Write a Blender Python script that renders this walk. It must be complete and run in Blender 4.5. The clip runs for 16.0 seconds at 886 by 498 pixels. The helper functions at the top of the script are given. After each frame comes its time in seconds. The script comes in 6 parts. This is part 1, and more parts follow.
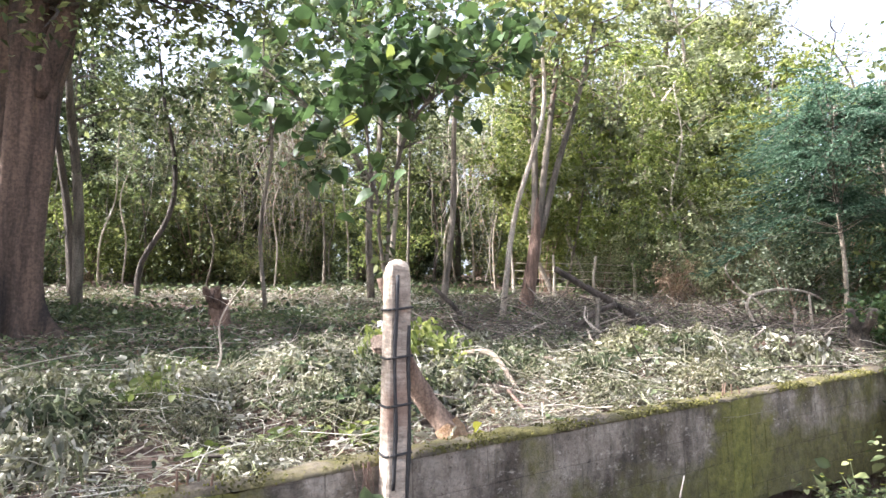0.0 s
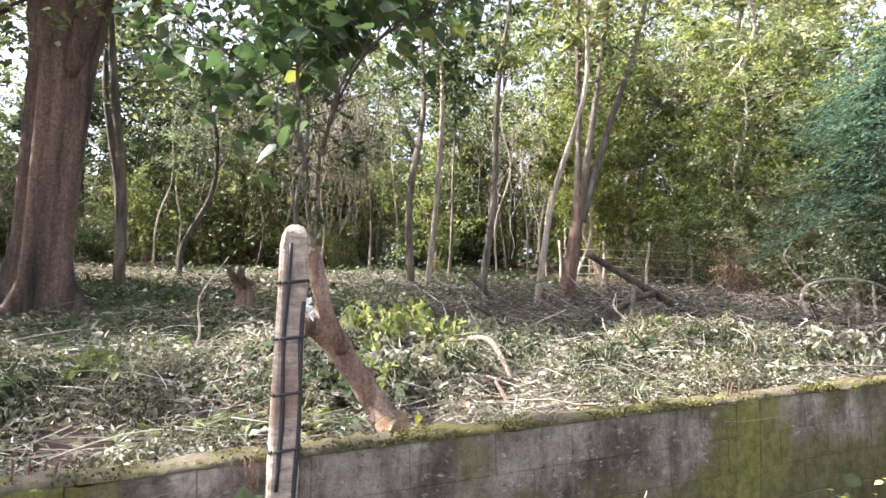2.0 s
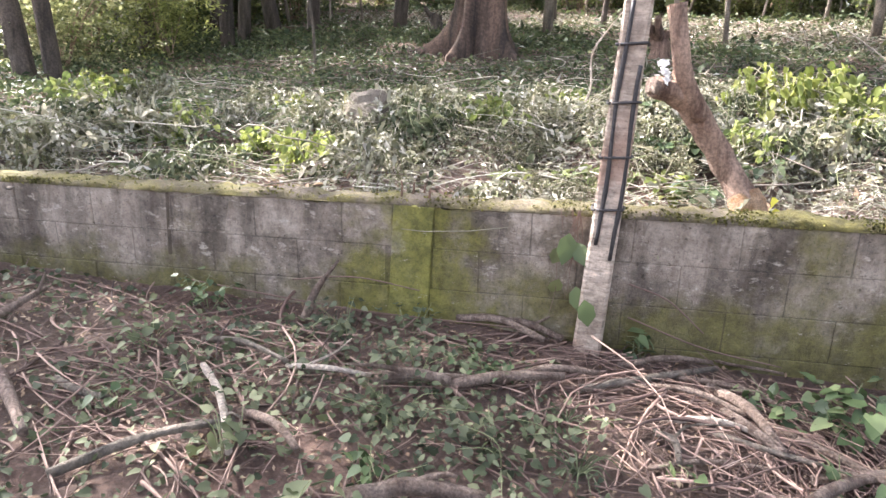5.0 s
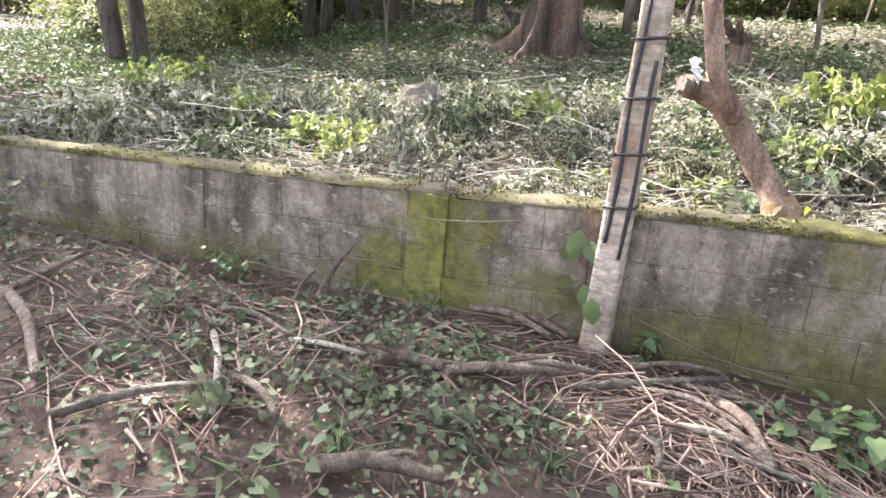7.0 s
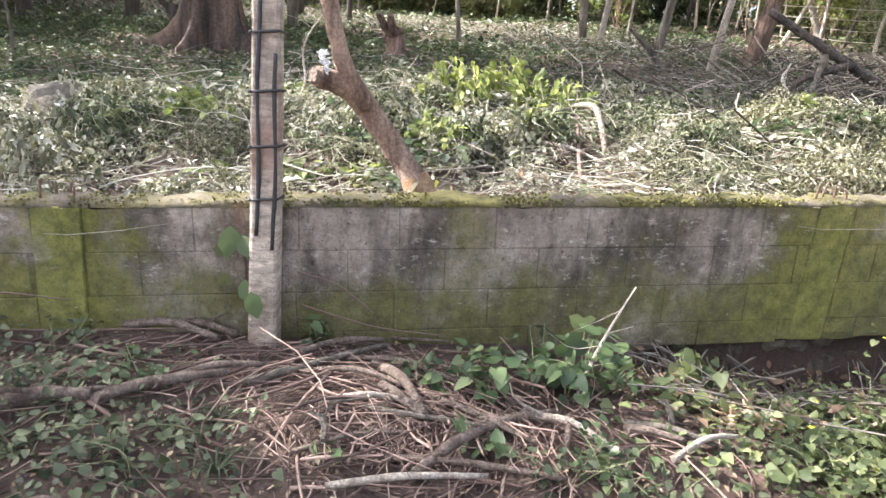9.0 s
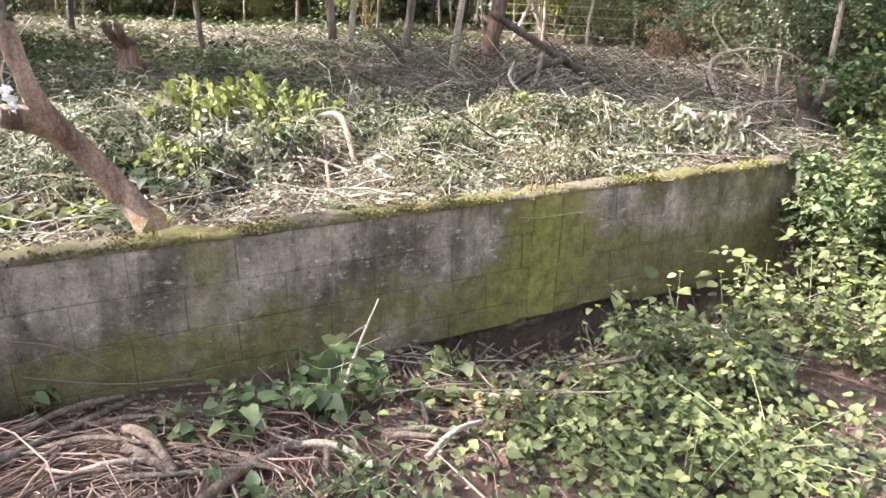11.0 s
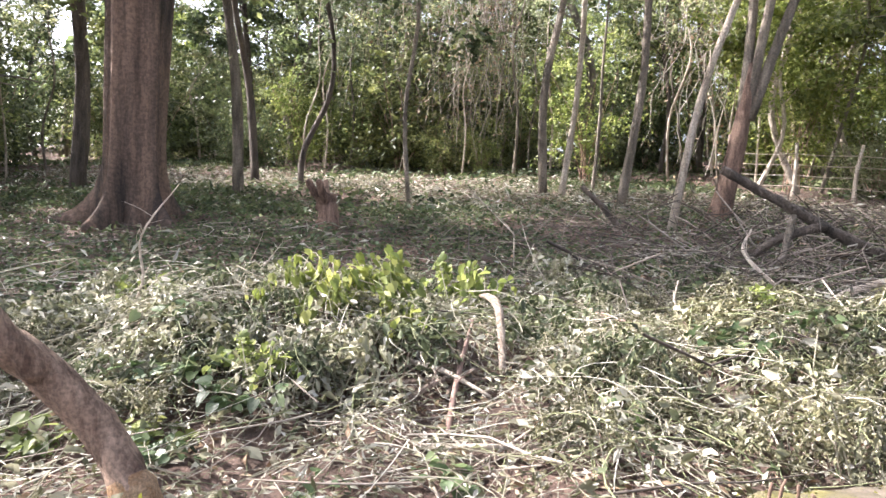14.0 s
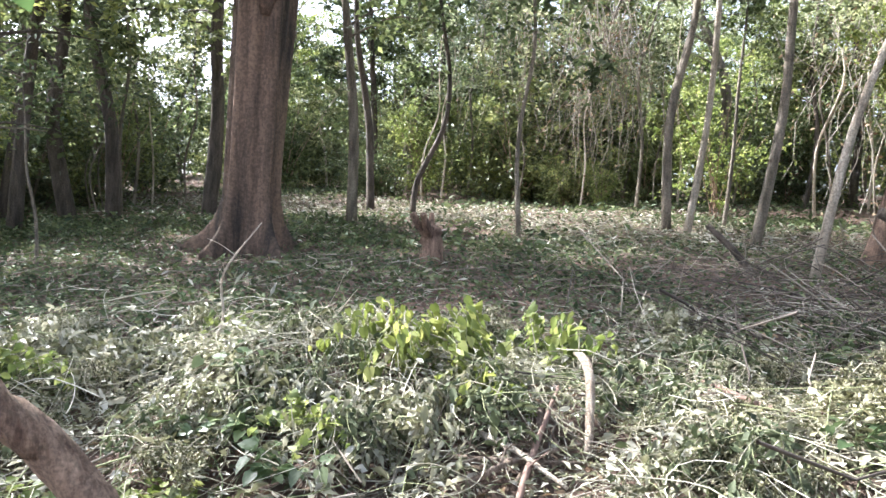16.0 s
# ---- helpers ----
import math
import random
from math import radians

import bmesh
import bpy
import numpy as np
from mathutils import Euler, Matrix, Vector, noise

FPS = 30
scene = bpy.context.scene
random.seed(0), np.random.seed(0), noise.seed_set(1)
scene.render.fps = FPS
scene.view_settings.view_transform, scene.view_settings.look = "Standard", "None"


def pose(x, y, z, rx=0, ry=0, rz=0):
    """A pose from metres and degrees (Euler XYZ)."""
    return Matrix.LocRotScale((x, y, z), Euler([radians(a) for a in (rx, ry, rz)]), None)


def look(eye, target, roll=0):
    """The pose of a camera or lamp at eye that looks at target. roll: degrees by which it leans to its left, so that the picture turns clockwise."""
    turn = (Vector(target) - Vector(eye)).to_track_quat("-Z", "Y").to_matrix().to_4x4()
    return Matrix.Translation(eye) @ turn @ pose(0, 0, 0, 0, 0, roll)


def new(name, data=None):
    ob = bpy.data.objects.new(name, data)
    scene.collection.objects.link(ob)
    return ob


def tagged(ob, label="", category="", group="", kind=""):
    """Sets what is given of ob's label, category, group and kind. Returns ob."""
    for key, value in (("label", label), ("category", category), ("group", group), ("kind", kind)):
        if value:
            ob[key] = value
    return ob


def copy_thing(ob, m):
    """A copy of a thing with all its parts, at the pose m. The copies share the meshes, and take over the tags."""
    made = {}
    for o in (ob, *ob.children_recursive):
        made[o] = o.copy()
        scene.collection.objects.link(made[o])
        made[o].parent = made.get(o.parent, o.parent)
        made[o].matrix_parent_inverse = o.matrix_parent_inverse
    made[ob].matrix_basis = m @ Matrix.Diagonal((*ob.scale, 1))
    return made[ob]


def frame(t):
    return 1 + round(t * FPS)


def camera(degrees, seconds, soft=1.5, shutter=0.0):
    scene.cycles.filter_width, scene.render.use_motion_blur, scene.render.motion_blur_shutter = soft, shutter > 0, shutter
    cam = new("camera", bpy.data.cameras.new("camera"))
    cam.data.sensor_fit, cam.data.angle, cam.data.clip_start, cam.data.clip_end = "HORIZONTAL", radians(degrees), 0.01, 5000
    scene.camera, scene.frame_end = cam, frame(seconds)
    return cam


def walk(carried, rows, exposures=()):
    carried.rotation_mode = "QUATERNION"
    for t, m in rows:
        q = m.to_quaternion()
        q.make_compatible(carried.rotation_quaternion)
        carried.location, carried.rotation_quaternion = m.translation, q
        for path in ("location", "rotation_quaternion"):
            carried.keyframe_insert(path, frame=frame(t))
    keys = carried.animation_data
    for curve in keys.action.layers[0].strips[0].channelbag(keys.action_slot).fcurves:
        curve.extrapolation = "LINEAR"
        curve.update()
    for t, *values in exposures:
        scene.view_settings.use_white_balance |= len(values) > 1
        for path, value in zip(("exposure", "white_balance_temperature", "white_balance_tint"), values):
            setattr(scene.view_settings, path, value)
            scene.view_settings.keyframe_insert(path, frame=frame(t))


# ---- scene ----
cam = camera(68.6, 16.0)
PATH = [
    (0, (-0.005, 0.019, 1.236), (0.004, 2.005, 1.473), 0.4),
    (0.5, (0.129, 0.235, 1.166), (0.229, 2.22, 1.393), 0.3),
    (1, (0.244, 0.456, 1.173), (0.359, 2.441, 1.39), 0.5),
    (1.5, (0.447, 0.492, 1.176), (0.461, 2.481, 1.387), 1.1),
    (2, (0.704, 0.551, 1.21), (0.491, 2.529, 1.406), 1.8),
    (2.5, (0.935, 0.718, 1.205), (0.509, 2.672, 1.19), 2.3),
    (3, (1.154, 0.808, 1.227), (0.648, 2.713, 0.891), 2.4),
    (3.5, (1.294, 0.819, 1.252), (0.75, 2.673, 0.735), 2.5),
    (4, (1.274, 0.782, 1.257), (0.64, 2.596, 0.703), 2.8),
    (4.5, (1.152, 0.714, 1.271), (0.223, 2.386, 0.69), 3.2),
    (5, (1.085, 0.664, 1.282), (-0.174, 2.093, 0.67), 4.2),
    (5.2, (1.087, 0.659, 1.282), (-0.262, 1.998, 0.661), 4.1),
    (7.3, (1.351, 0.875, 1.269), (-0.068, 2.134, 0.636), 5.7),
    (7.5, (1.359, 0.883, 1.269), (0.004, 2.214, 0.644), 6.0),
    (8, (1.408, 0.92, 1.275), (0.222, 2.411, 0.668), 6.1),
    (8.5, (1.477, 0.954, 1.281), (0.511, 2.604, 0.694), 5.8),
    (9, (1.545, 0.964, 1.294), (0.821, 2.739, 0.723), 5.3),
    (9.5, (1.603, 0.972, 1.314), (1.124, 2.832, 0.757), 4.5),
    (9.7, (1.617, 0.971, 1.33), (1.218, 2.851, 0.776), 4.3),
    (11.8, (1.794, 1.162, 1.524), (1.722, 3.091, 1.002), 2.0),
    (12, (1.786, 1.271, 1.558), (1.703, 3.227, 1.148), 1.9),
    (12.5, (1.833, 1.522, 1.598), (1.566, 3.495, 1.409), 1.9),
    (13, (1.976, 1.803, 1.63), (1.391, 3.709, 1.477), 2.3),
    (13.5, (1.959, 2.19, 1.585), (1.21, 4.039, 1.432), 2.7),
    (14, (1.859, 2.577, 1.652), (1.06, 4.405, 1.501), 3.1),
    (14.5, (1.88, 2.889, 1.684), (1.013, 4.685, 1.532), 3.3),
    (15, (1.919, 3.059, 1.763), (0.95, 4.802, 1.608), 3.5),
    (15.5, (1.889, 3.059, 1.778), (0.818, 4.742, 1.633), 3.7),
    (16, (1.873, 3.076, 1.78), (0.739, 4.72, 1.688), 4.2),
]
walk(cam, [(t, look(eye, target, roll)) for t, eye, target, roll in PATH], [(0, 2.02, 5800, 15), (2, 2.00, 5950, 17), (3.4, 2.06, 6600, 20), (5, 2.46, 6000, 19), (7.5, 2.52, 5950, 13), (9.5, 2.22, 5900, 15), (12, 2.22, 6200, 16), (14, 2.18, 6000, 18), (15.3, 2.19, 5900, 16), (16, 2.26, 5700, 11)])

# ---- world and sun ----
SUN = Vector((-0.76, -0.10, 0.64)).normalized()
world = bpy.data.worlds.new("world")
scene.world = world
world.use_nodes = True
wn = world.node_tree.nodes
sky = wn.new("ShaderNodeTexSky")
sky.sky_type, sky.sun_disc = "NISHITA", False
sky.sun_elevation = math.asin(SUN.z)
sky.sun_rotation = math.atan2(SUN.x, SUN.y)
sky.dust_density, sky.air_density = 5.0, 1.0
haze = wn.new("ShaderNodeHueSaturation")
haze.inputs["Saturation"].default_value = 0.4
world.node_tree.links.new(sky.outputs[0], haze.inputs["Color"])
world.node_tree.links.new(haze.outputs[0], wn["Background"].inputs[0])
wn["Background"].inputs[1].default_value = 0.15
sun = new("sun", bpy.data.lights.new("sun", "SUN"))
sun.data.energy, sun.data.angle, sun.data.color = 4.9, radians(0.6), (1.0, 0.93, 0.82)
sun.matrix_world = look((-20, 6, 17), Vector((-20, 6, 17)) - SUN)


# ---- materials ----
def ramp(nt, fac, stops):
    r = nt.nodes.new("ShaderNodeValToRGB")
    while len(r.color_ramp.elements) < len(stops):
        r.color_ramp.elements.new(0.5)
    for e, (p, c) in zip(r.color_ramp.elements, stops):
        e.position, e.color = p, (*c, 1)
    nt.links.new(fac, r.inputs[0])
    return r.outputs[0]


def noise_fac(nt, scale, detail=4.0, rough=0.6, stretch=(1, 1, 1)):
    co = nt.nodes.new("ShaderNodeNewGeometry")
    mp = nt.nodes.new("ShaderNodeMapping")
    mp.inputs["Scale"].default_value = stretch
    nt.links.new(co.outputs["Position"], mp.inputs[0])
    n = nt.nodes.new("ShaderNodeTexNoise")
    n.inputs["Scale"].default_value, n.inputs["Detail"].default_value, n.inputs["Roughness"].default_value = scale, detail, rough
    nt.links.new(mp.outputs[0], n.inputs["Vector"])
    return n.outputs["Fac"]


def blend(nt, fac, a, b, mode="MIX"):
    m = nt.nodes.new("ShaderNodeMix")
    m.data_type, m.blend_type = "RGBA", mode
    for sock, v in ((m.inputs[0], fac), (m.inputs[6], a), (m.inputs[7], b)):
        if isinstance(v, (int, float)):
            sock.default_value = v
        elif isinstance(v, tuple):
            sock.default_value = (*v, 1)
        else:
            nt.links.new(v, sock)
    return m.outputs[2]


def material(name, rough=0.85):
    m = bpy.data.materials.new(name)
    m.use_nodes = True
    b = m.node_tree.nodes["Principled BSDF"]
    b.inputs["Roughness"].default_value = rough
    return m, m.node_tree, b


def relief(nt, b, fac, strength, distance):
    bump = nt.nodes.new("ShaderNodeBump")
    bump.inputs["Strength"].default_value, bump.inputs["Distance"].default_value = strength, distance
    nt.links.new(fac, bump.inputs["Height"])
    nt.links.new(bump.outputs[0], b.inputs["Normal"])


def leaf_mat(name, stops, glow=0.35, rough=0.5, patch=1.2, vary=0.0):
    """Leaves: a colour a leaf, tinted in patches, partly see-through to light."""
    m, nt, b = material(name, rough)
    g = nt.nodes.new("ShaderNodeNewGeometry")
    col = ramp(nt, g.outputs["Random Per Island"], stops)
    col = blend(nt, 0.6, col, ramp(nt, noise_fac(nt, patch, 3), [(0.36, (0.34, 0.35, 0.33)), (0.64, (1.3, 1.26, 1.12))]), "MULTIPLY")
    info = nt.nodes.new("ShaderNodeObjectInfo")
    col = blend(nt, vary, col, ramp(nt, info.outputs["Random"], [(0.0, (0.55, 0.62, 0.60)), (0.35, (0.85, 0.92, 0.80)), (0.7, (1.15, 1.12, 0.85)), (1.0, (1.5, 1.38, 0.95))]), "MULTIPLY")
    nt.links.new(col, b.inputs["Base Color"])
    tr = nt.nodes.new("ShaderNodeBsdfTranslucent")
    nt.links.new(col, tr.inputs[0])
    mix = nt.nodes.new("ShaderNodeMixShader")
    mix.inputs[0].default_value = glow
    nt.links.new(b.outputs[0], mix.inputs[1])
    nt.links.new(tr.outputs[0], mix.inputs[2])
    nt.links.new(mix.outputs[0], nt.nodes["Material Output"].inputs[0])
    return m


def bark_mat(name, dark, light, scale=6.0, stretch=(1, 1, 0.18), lichen=None):
    m, nt, b = material(name, 0.9)
    f = noise_fac(nt, scale, 6, 0.7, stretch)
    col = ramp(nt, f, [(0.38, dark), (0.62, light)])
    col = blend(nt, 0.5, col, ramp(nt, noise_fac(nt, scale * 7, 3), [(0.38, (0.35, 0.35, 0.35)), (0.62, (1.35, 1.3, 1.25))]), "MULTIPLY")
    if lichen:
        col = blend(nt, ramp(nt, noise_fac(nt, 2.2, 3), [(0.52, (0, 0, 0)), (0.66, (1, 1, 1))]), col, lichen)
    nt.links.new(col, b.inputs["Base Color"])
    relief(nt, b, noise_fac(nt, scale * 3, 8, 0.75, stretch), 1.0, 0.06)
    return m


def math_node(nt, op, a, b_, c_=0.0):
    m = nt.nodes.new("ShaderNodeMath")
    m.operation = op
    for sock, v in zip(m.inputs, (a, b_, c_)):
        if isinstance(v, (int, float)):
            sock.default_value = v
        else:
            nt.links.new(v, sock)
    return m.outputs[0]


def twig_mat(name, stops):
    m, nt, b = material(name, 0.85)
    g = nt.nodes.new("ShaderNodeNewGeometry")
    col = ramp(nt, g.outputs["Random Per Island"], stops)
    col = blend(nt, 0.5, col, ramp(nt, noise_fac(nt, 40, 3), [(0.3, (0.5, 0.5, 0.5)), (0.7, (1.25, 1.2, 1.15))]), "MULTIPLY")
    nt.links.new(col, b.inputs["Base Color"])
    return m


LEAF_FOREST = leaf_mat("forest_leaves", [(0.0, (0.075, 0.098, 0.046)), (0.5, (0.20, 0.235, 0.11)), (1.0, (0.36, 0.40, 0.19))], 0.5, 0.45, 0.5, 0.9)
LEAF_GREY = leaf_mat("grey_green_leaves", [(0.0, (0.10, 0.12, 0.07)), (0.5, (0.25, 0.285, 0.18)), (1.0, (0.48, 0.50, 0.37))], 0.45, 0.45, 0.6, 0.7)
LEAF_DARK = leaf_mat("dark_leaves", [(0.0, (0.062, 0.084, 0.042)), (0.6, (0.158, 0.192, 0.09)), (1.0, (0.28, 0.31, 0.16))], 0.45, 0.4, 0.7, 0.8)
LEAF_LIME = leaf_mat("lime_leaves", [(0.0, (0.11, 0.15, 0.04)), (0.6, (0.25, 0.30, 0.085)), (1.0, (0.44, 0.46, 0.17))], 0.5, 0.5, 1.2, 0.4)
LEAF_BLUE = leaf_mat("feathery_leaves", [(0.0, (0.048, 0.095, 0.060)), (0.6, (0.115, 0.20, 0.130)), (1.0, (0.25, 0.35, 0.24))], 0.5, 0.45, 1.5)
LEAF_BROAD = leaf_mat("broad_leaves", [(0.0, (0.045, 0.082, 0.030)), (0.7, (0.080, 0.135, 0.048)), (0.95, (0.12, 0.18, 0.062)), (1.0, (0.28, 0.31, 0.06))], 0.45, 0.45, 3)
LEAF_COVER = leaf_mat("cover_leaves", [(0.0, (0.042, 0.066, 0.028)), (0.6, (0.096, 0.132, 0.053)), (1.0, (0.195, 0.215, 0.10))], 0.25, 0.7, 2)
LEAF_VINE = leaf_mat("vine_leaves", [(0.0, (0.042, 0.070, 0.026)), (0.6, (0.095, 0.142, 0.055)), (1.0, (0.20, 0.245, 0.115))], 0.3, 0.5, 4)
LEAF_CREEP = leaf_mat("creeper_leaves", [(0.0, (0.042, 0.055, 0.026)), (0.6, (0.095, 0.115, 0.056)), (1.0, (0.20, 0.215, 0.125))], 0.25, 0.75, 4)
LEAF_WEED = leaf_mat("weed_leaves", [(0.0, (0.058, 0.080, 0.028)), (0.6, (0.135, 0.165, 0.060)), (1.0, (0.27, 0.285, 0.125))], 0.3, 0.65, 4)
# extra pale stops paint glints of light in among the truly pale leaves
LEAF_WILT = leaf_mat("wilted_leaves", [(0.0, (0.07, 0.072, 0.034)), (0.25, (0.175, 0.175, 0.10)), (0.5, (0.33, 0.32, 0.22)), (0.78, (0.47, 0.455, 0.37)), (1.0, (0.66, 0.64, 0.59))], 0.3, 0.42, 2.5)
LEAF_WISP = leaf_mat("wispy_leaves", [(0.0, (0.048, 0.046, 0.021)), (0.5, (0.140, 0.136, 0.070)), (0.85, (0.28, 0.265, 0.165)), (1.0, (0.48, 0.455, 0.36))], 0.3, 0.55, 2.5)
LEAF_DRY = leaf_mat("dry_leaves", [(0.0, (0.13, 0.075, 0.04)), (0.5, (0.28, 0.19, 0.12)), (1.0, (0.46, 0.36, 0.25))], 0.15, 0.7, 2)
LEAF_YELLOW = leaf_mat("yellow_leaves", [(0.0, (0.32, 0.34, 0.05)), (1.0, (0.60, 0.58, 0.08))], 0.4)
MOSS = leaf_mat("moss", [(0.0, (0.045, 0.045, 0.012)), (0.6, (0.12, 0.115, 0.027)), (1.0, (0.24, 0.225, 0.06))], 0.12, 0.95, 3)
BARK_GREY = bark_mat("grey_bark", (0.095, 0.080, 0.060), (0.27, 0.23, 0.18))
BARK_RED = bark_mat("reddish_bark", (0.10, 0.062, 0.045), (0.34, 0.225, 0.165), 8)
BARK_DARK = bark_mat("dark_bark", (0.05, 0.041, 0.033), (0.155, 0.125, 0.10))
BARK_PALE = bark_mat("pale_bark", (0.34, 0.285, 0.22), (0.62, 0.55, 0.45))
BARK_BROWN = bark_mat("brown_bark", (0.165, 0.10, 0.070), (0.58, 0.415, 0.31), 9)
BARK_BIG = bark_mat("flaky_bark", (0.045, 0.034, 0.027), (0.21, 0.14, 0.10), 3.2, (1, 1, 0.13))
WOOD_CUT = bark_mat("cut_wood", (0.42, 0.25, 0.13), (0.66, 0.47, 0.30), 18, (1, 1, 1))
WOOD_BONE = bark_mat("bleached_wood", (0.46, 0.38, 0.30), (0.72, 0.64, 0.54), 14, (1, 1, 0.3))
WOOD_STRIP = bark_mat("stripped_wood", (0.30, 0.225, 0.165), (0.54, 0.455, 0.37), 14, (1, 1, 0.4))
WOOD_DEAD = bark_mat("dead_wood", (0.16, 0.11, 0.08), (0.36, 0.28, 0.22), 14, (1, 1, 0.5))
TWIG_BROWN = twig_mat("brown_twigs", [(0.0, (0.060, 0.038, 0.029)), (0.5, (0.155, 0.100, 0.078)), (1.0, (0.36, 0.255, 0.20))])
TWIG_STRIP = twig_mat("split_wood", [(0.0, (0.17, 0.105, 0.08)), (0.6, (0.36, 0.25, 0.195)), (1.0, (0.58, 0.45, 0.36))])
TWIG_BRUSH = twig_mat("brush_twigs", [(0.0, (0.04, 0.031, 0.025)), (0.55, (0.12, 0.094, 0.075)), (1.0, (0.34, 0.285, 0.235))])
TWIG_GREY = twig_mat("grey_twigs", [(0.0, (0.08, 0.065, 0.05)), (0.6, (0.22, 0.185, 0.15)), (1.0, (0.46, 0.41, 0.34))])
STRAW = twig_mat("straw", [(0.0, (0.14, 0.13, 0.085)), (0.6, (0.33, 0.305, 0.225)), (1.0, (0.62, 0.59, 0.50))])
TWIG_PALE = twig_mat("pale_twigs", [(0.0, (0.12, 0.10, 0.08)), (0.6, (0.26, 0.23, 0.185)), (1.0, (0.46, 0.42, 0.36))])
GREENSTEM = twig_mat("green_stems", [(0.0, (0.10, 0.125, 0.055)), (1.0, (0.26, 0.275, 0.14))])

SOIL, nt, b = material("soil", 0.95)
c = ramp(nt, noise_fac(nt, 5, 8, 0.7), [(0.3, (0.075, 0.046, 0.034)), (0.5, (0.150, 0.092, 0.070)), (0.72, (0.27, 0.175, 0.137))])
c = blend(nt, ramp(nt, noise_fac(nt, 0.5, 3), [(0.38, (0, 0, 0)), (0.60, (0.75, 0.75, 0.75))]), c, (0.15, 0.108, 0.080))
c = blend(nt, 0.6, c, ramp(nt, noise_fac(nt, 70, 4), [(0.3, (0.45, 0.45, 0.45)), (0.7, (1.3, 1.25, 1.2))]), "MULTIPLY")
nt.links.new(c, b.inputs["Base Color"])
relief(nt, b, noise_fac(nt, 38, 10, 0.8), 1.0, 0.07)


def concrete(name, moss_lo, moss_hi, tint=(1, 1, 1), streaks=True, growth=((0.085, 0.080, 0.024), (0.20, 0.185, 0.060)), cover=0.85, spread=False, bands=False):
    """Weathered concrete: blotched, with dark stains running from above, pale lime specks and moss in patches."""
    m, nt, b = material(name, 0.92)
    calc = lambda op, a, b_, c_=0.0: math_node(nt, op, a, b_, c_)
    c = ramp(nt, noise_fac(nt, 2.6, 5, 0.62), [(0.32, (0.20, 0.172, 0.138)), (0.5, (0.36, 0.318, 0.262)), (0.68, (0.53, 0.48, 0.405))])
    if streaks:
        run = ramp(nt, noise_fac(nt, 5, 5, 0.6, (1, 1, 0.22)), [(0.41, (0.22, 0.20, 0.175)), (0.54, (1.12, 1.12, 1.12))])
        c = blend(nt, 0.62, c, run, "MULTIPLY")
        stain = ramp(nt, noise_fac(nt, 1.9, 7, 0.7), [(0.43, (0.30, 0.275, 0.22)), (0.53, (1.05, 1.05, 1.05))])
        c = blend(nt, 0.65, c, stain, "MULTIPLY")
        bloom = ramp(nt, noise_fac(nt, 16, 6, 0.75, (0.8, 0.8, 1.6)), [(0.57, (0, 0, 0)), (0.66, (0.7, 0.7, 0.7))])
        c = blend(nt, bloom, c, (0.64, 0.60, 0.52))
        pits = ramp(nt, noise_fac(nt, 34, 5, 0.75), [(0.33, (0.18, 0.16, 0.13)), (0.40, (1, 1, 1))])
        c = blend(nt, 0.8, c, pits, "MULTIPLY")
    if bands:
        ring = ramp(nt, noise_fac(nt, 9, 4, 0.6, (1, 1, 6)), [(0.42, (0.62, 0.60, 0.60)), (0.58, (1.18, 1.18, 1.18))])
        c = blend(nt, 0.7, c, ring, "MULTIPLY")
    c = blend(nt, 0.4, c, ramp(nt, noise_fac(nt, 26, 8, 0.7), [(0.38, (0.42, 0.41, 0.39)), (0.5, (1.0, 1.0, 1.0)), (0.62, (1.4, 1.38, 1.35))]), "MULTIPLY")
    fac = noise_fac(nt, 2.3, 7, 0.66)
    green = ramp(nt, noise_fac(nt, 14, 6, 0.7), [(0.35, growth[0]), (0.65, growth[1])])
    if spread:
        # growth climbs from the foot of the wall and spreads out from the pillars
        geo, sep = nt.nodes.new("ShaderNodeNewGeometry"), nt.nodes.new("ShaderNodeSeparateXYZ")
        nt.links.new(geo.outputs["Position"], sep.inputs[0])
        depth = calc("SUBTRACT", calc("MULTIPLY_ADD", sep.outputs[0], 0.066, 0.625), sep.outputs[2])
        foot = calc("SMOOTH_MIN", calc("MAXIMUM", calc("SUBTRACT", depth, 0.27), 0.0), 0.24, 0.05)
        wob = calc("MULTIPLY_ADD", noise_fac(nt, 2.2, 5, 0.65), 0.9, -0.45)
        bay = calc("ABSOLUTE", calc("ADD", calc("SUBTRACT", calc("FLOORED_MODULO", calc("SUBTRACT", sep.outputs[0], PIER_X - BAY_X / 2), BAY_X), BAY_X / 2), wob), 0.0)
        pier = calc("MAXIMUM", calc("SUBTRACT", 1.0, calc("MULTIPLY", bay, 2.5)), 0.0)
        # moss also thickens to the right, painting in the shade on that end
        shadowed = calc("MINIMUM", calc("MAXIMUM", calc("MULTIPLY", calc("SUBTRACT", sep.outputs[0], 2.3), 0.14), 0.0), 0.19)
        fac = calc("ADD", calc("ADD", fac, shadowed), calc("ADD", foot, calc("MULTIPLY", pier, 0.40)))
        bright = ramp(nt, noise_fac(nt, 14, 6, 0.7), [(0.35, (0.115, 0.120, 0.018)), (0.65, (0.29, 0.285, 0.058))])
        green = blend(nt, ramp(nt, pier, [(0.05, (0, 0, 0)), (0.5, (1, 1, 1))]), green, bright)
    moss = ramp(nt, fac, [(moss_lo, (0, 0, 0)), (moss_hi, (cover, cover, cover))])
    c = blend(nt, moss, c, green)
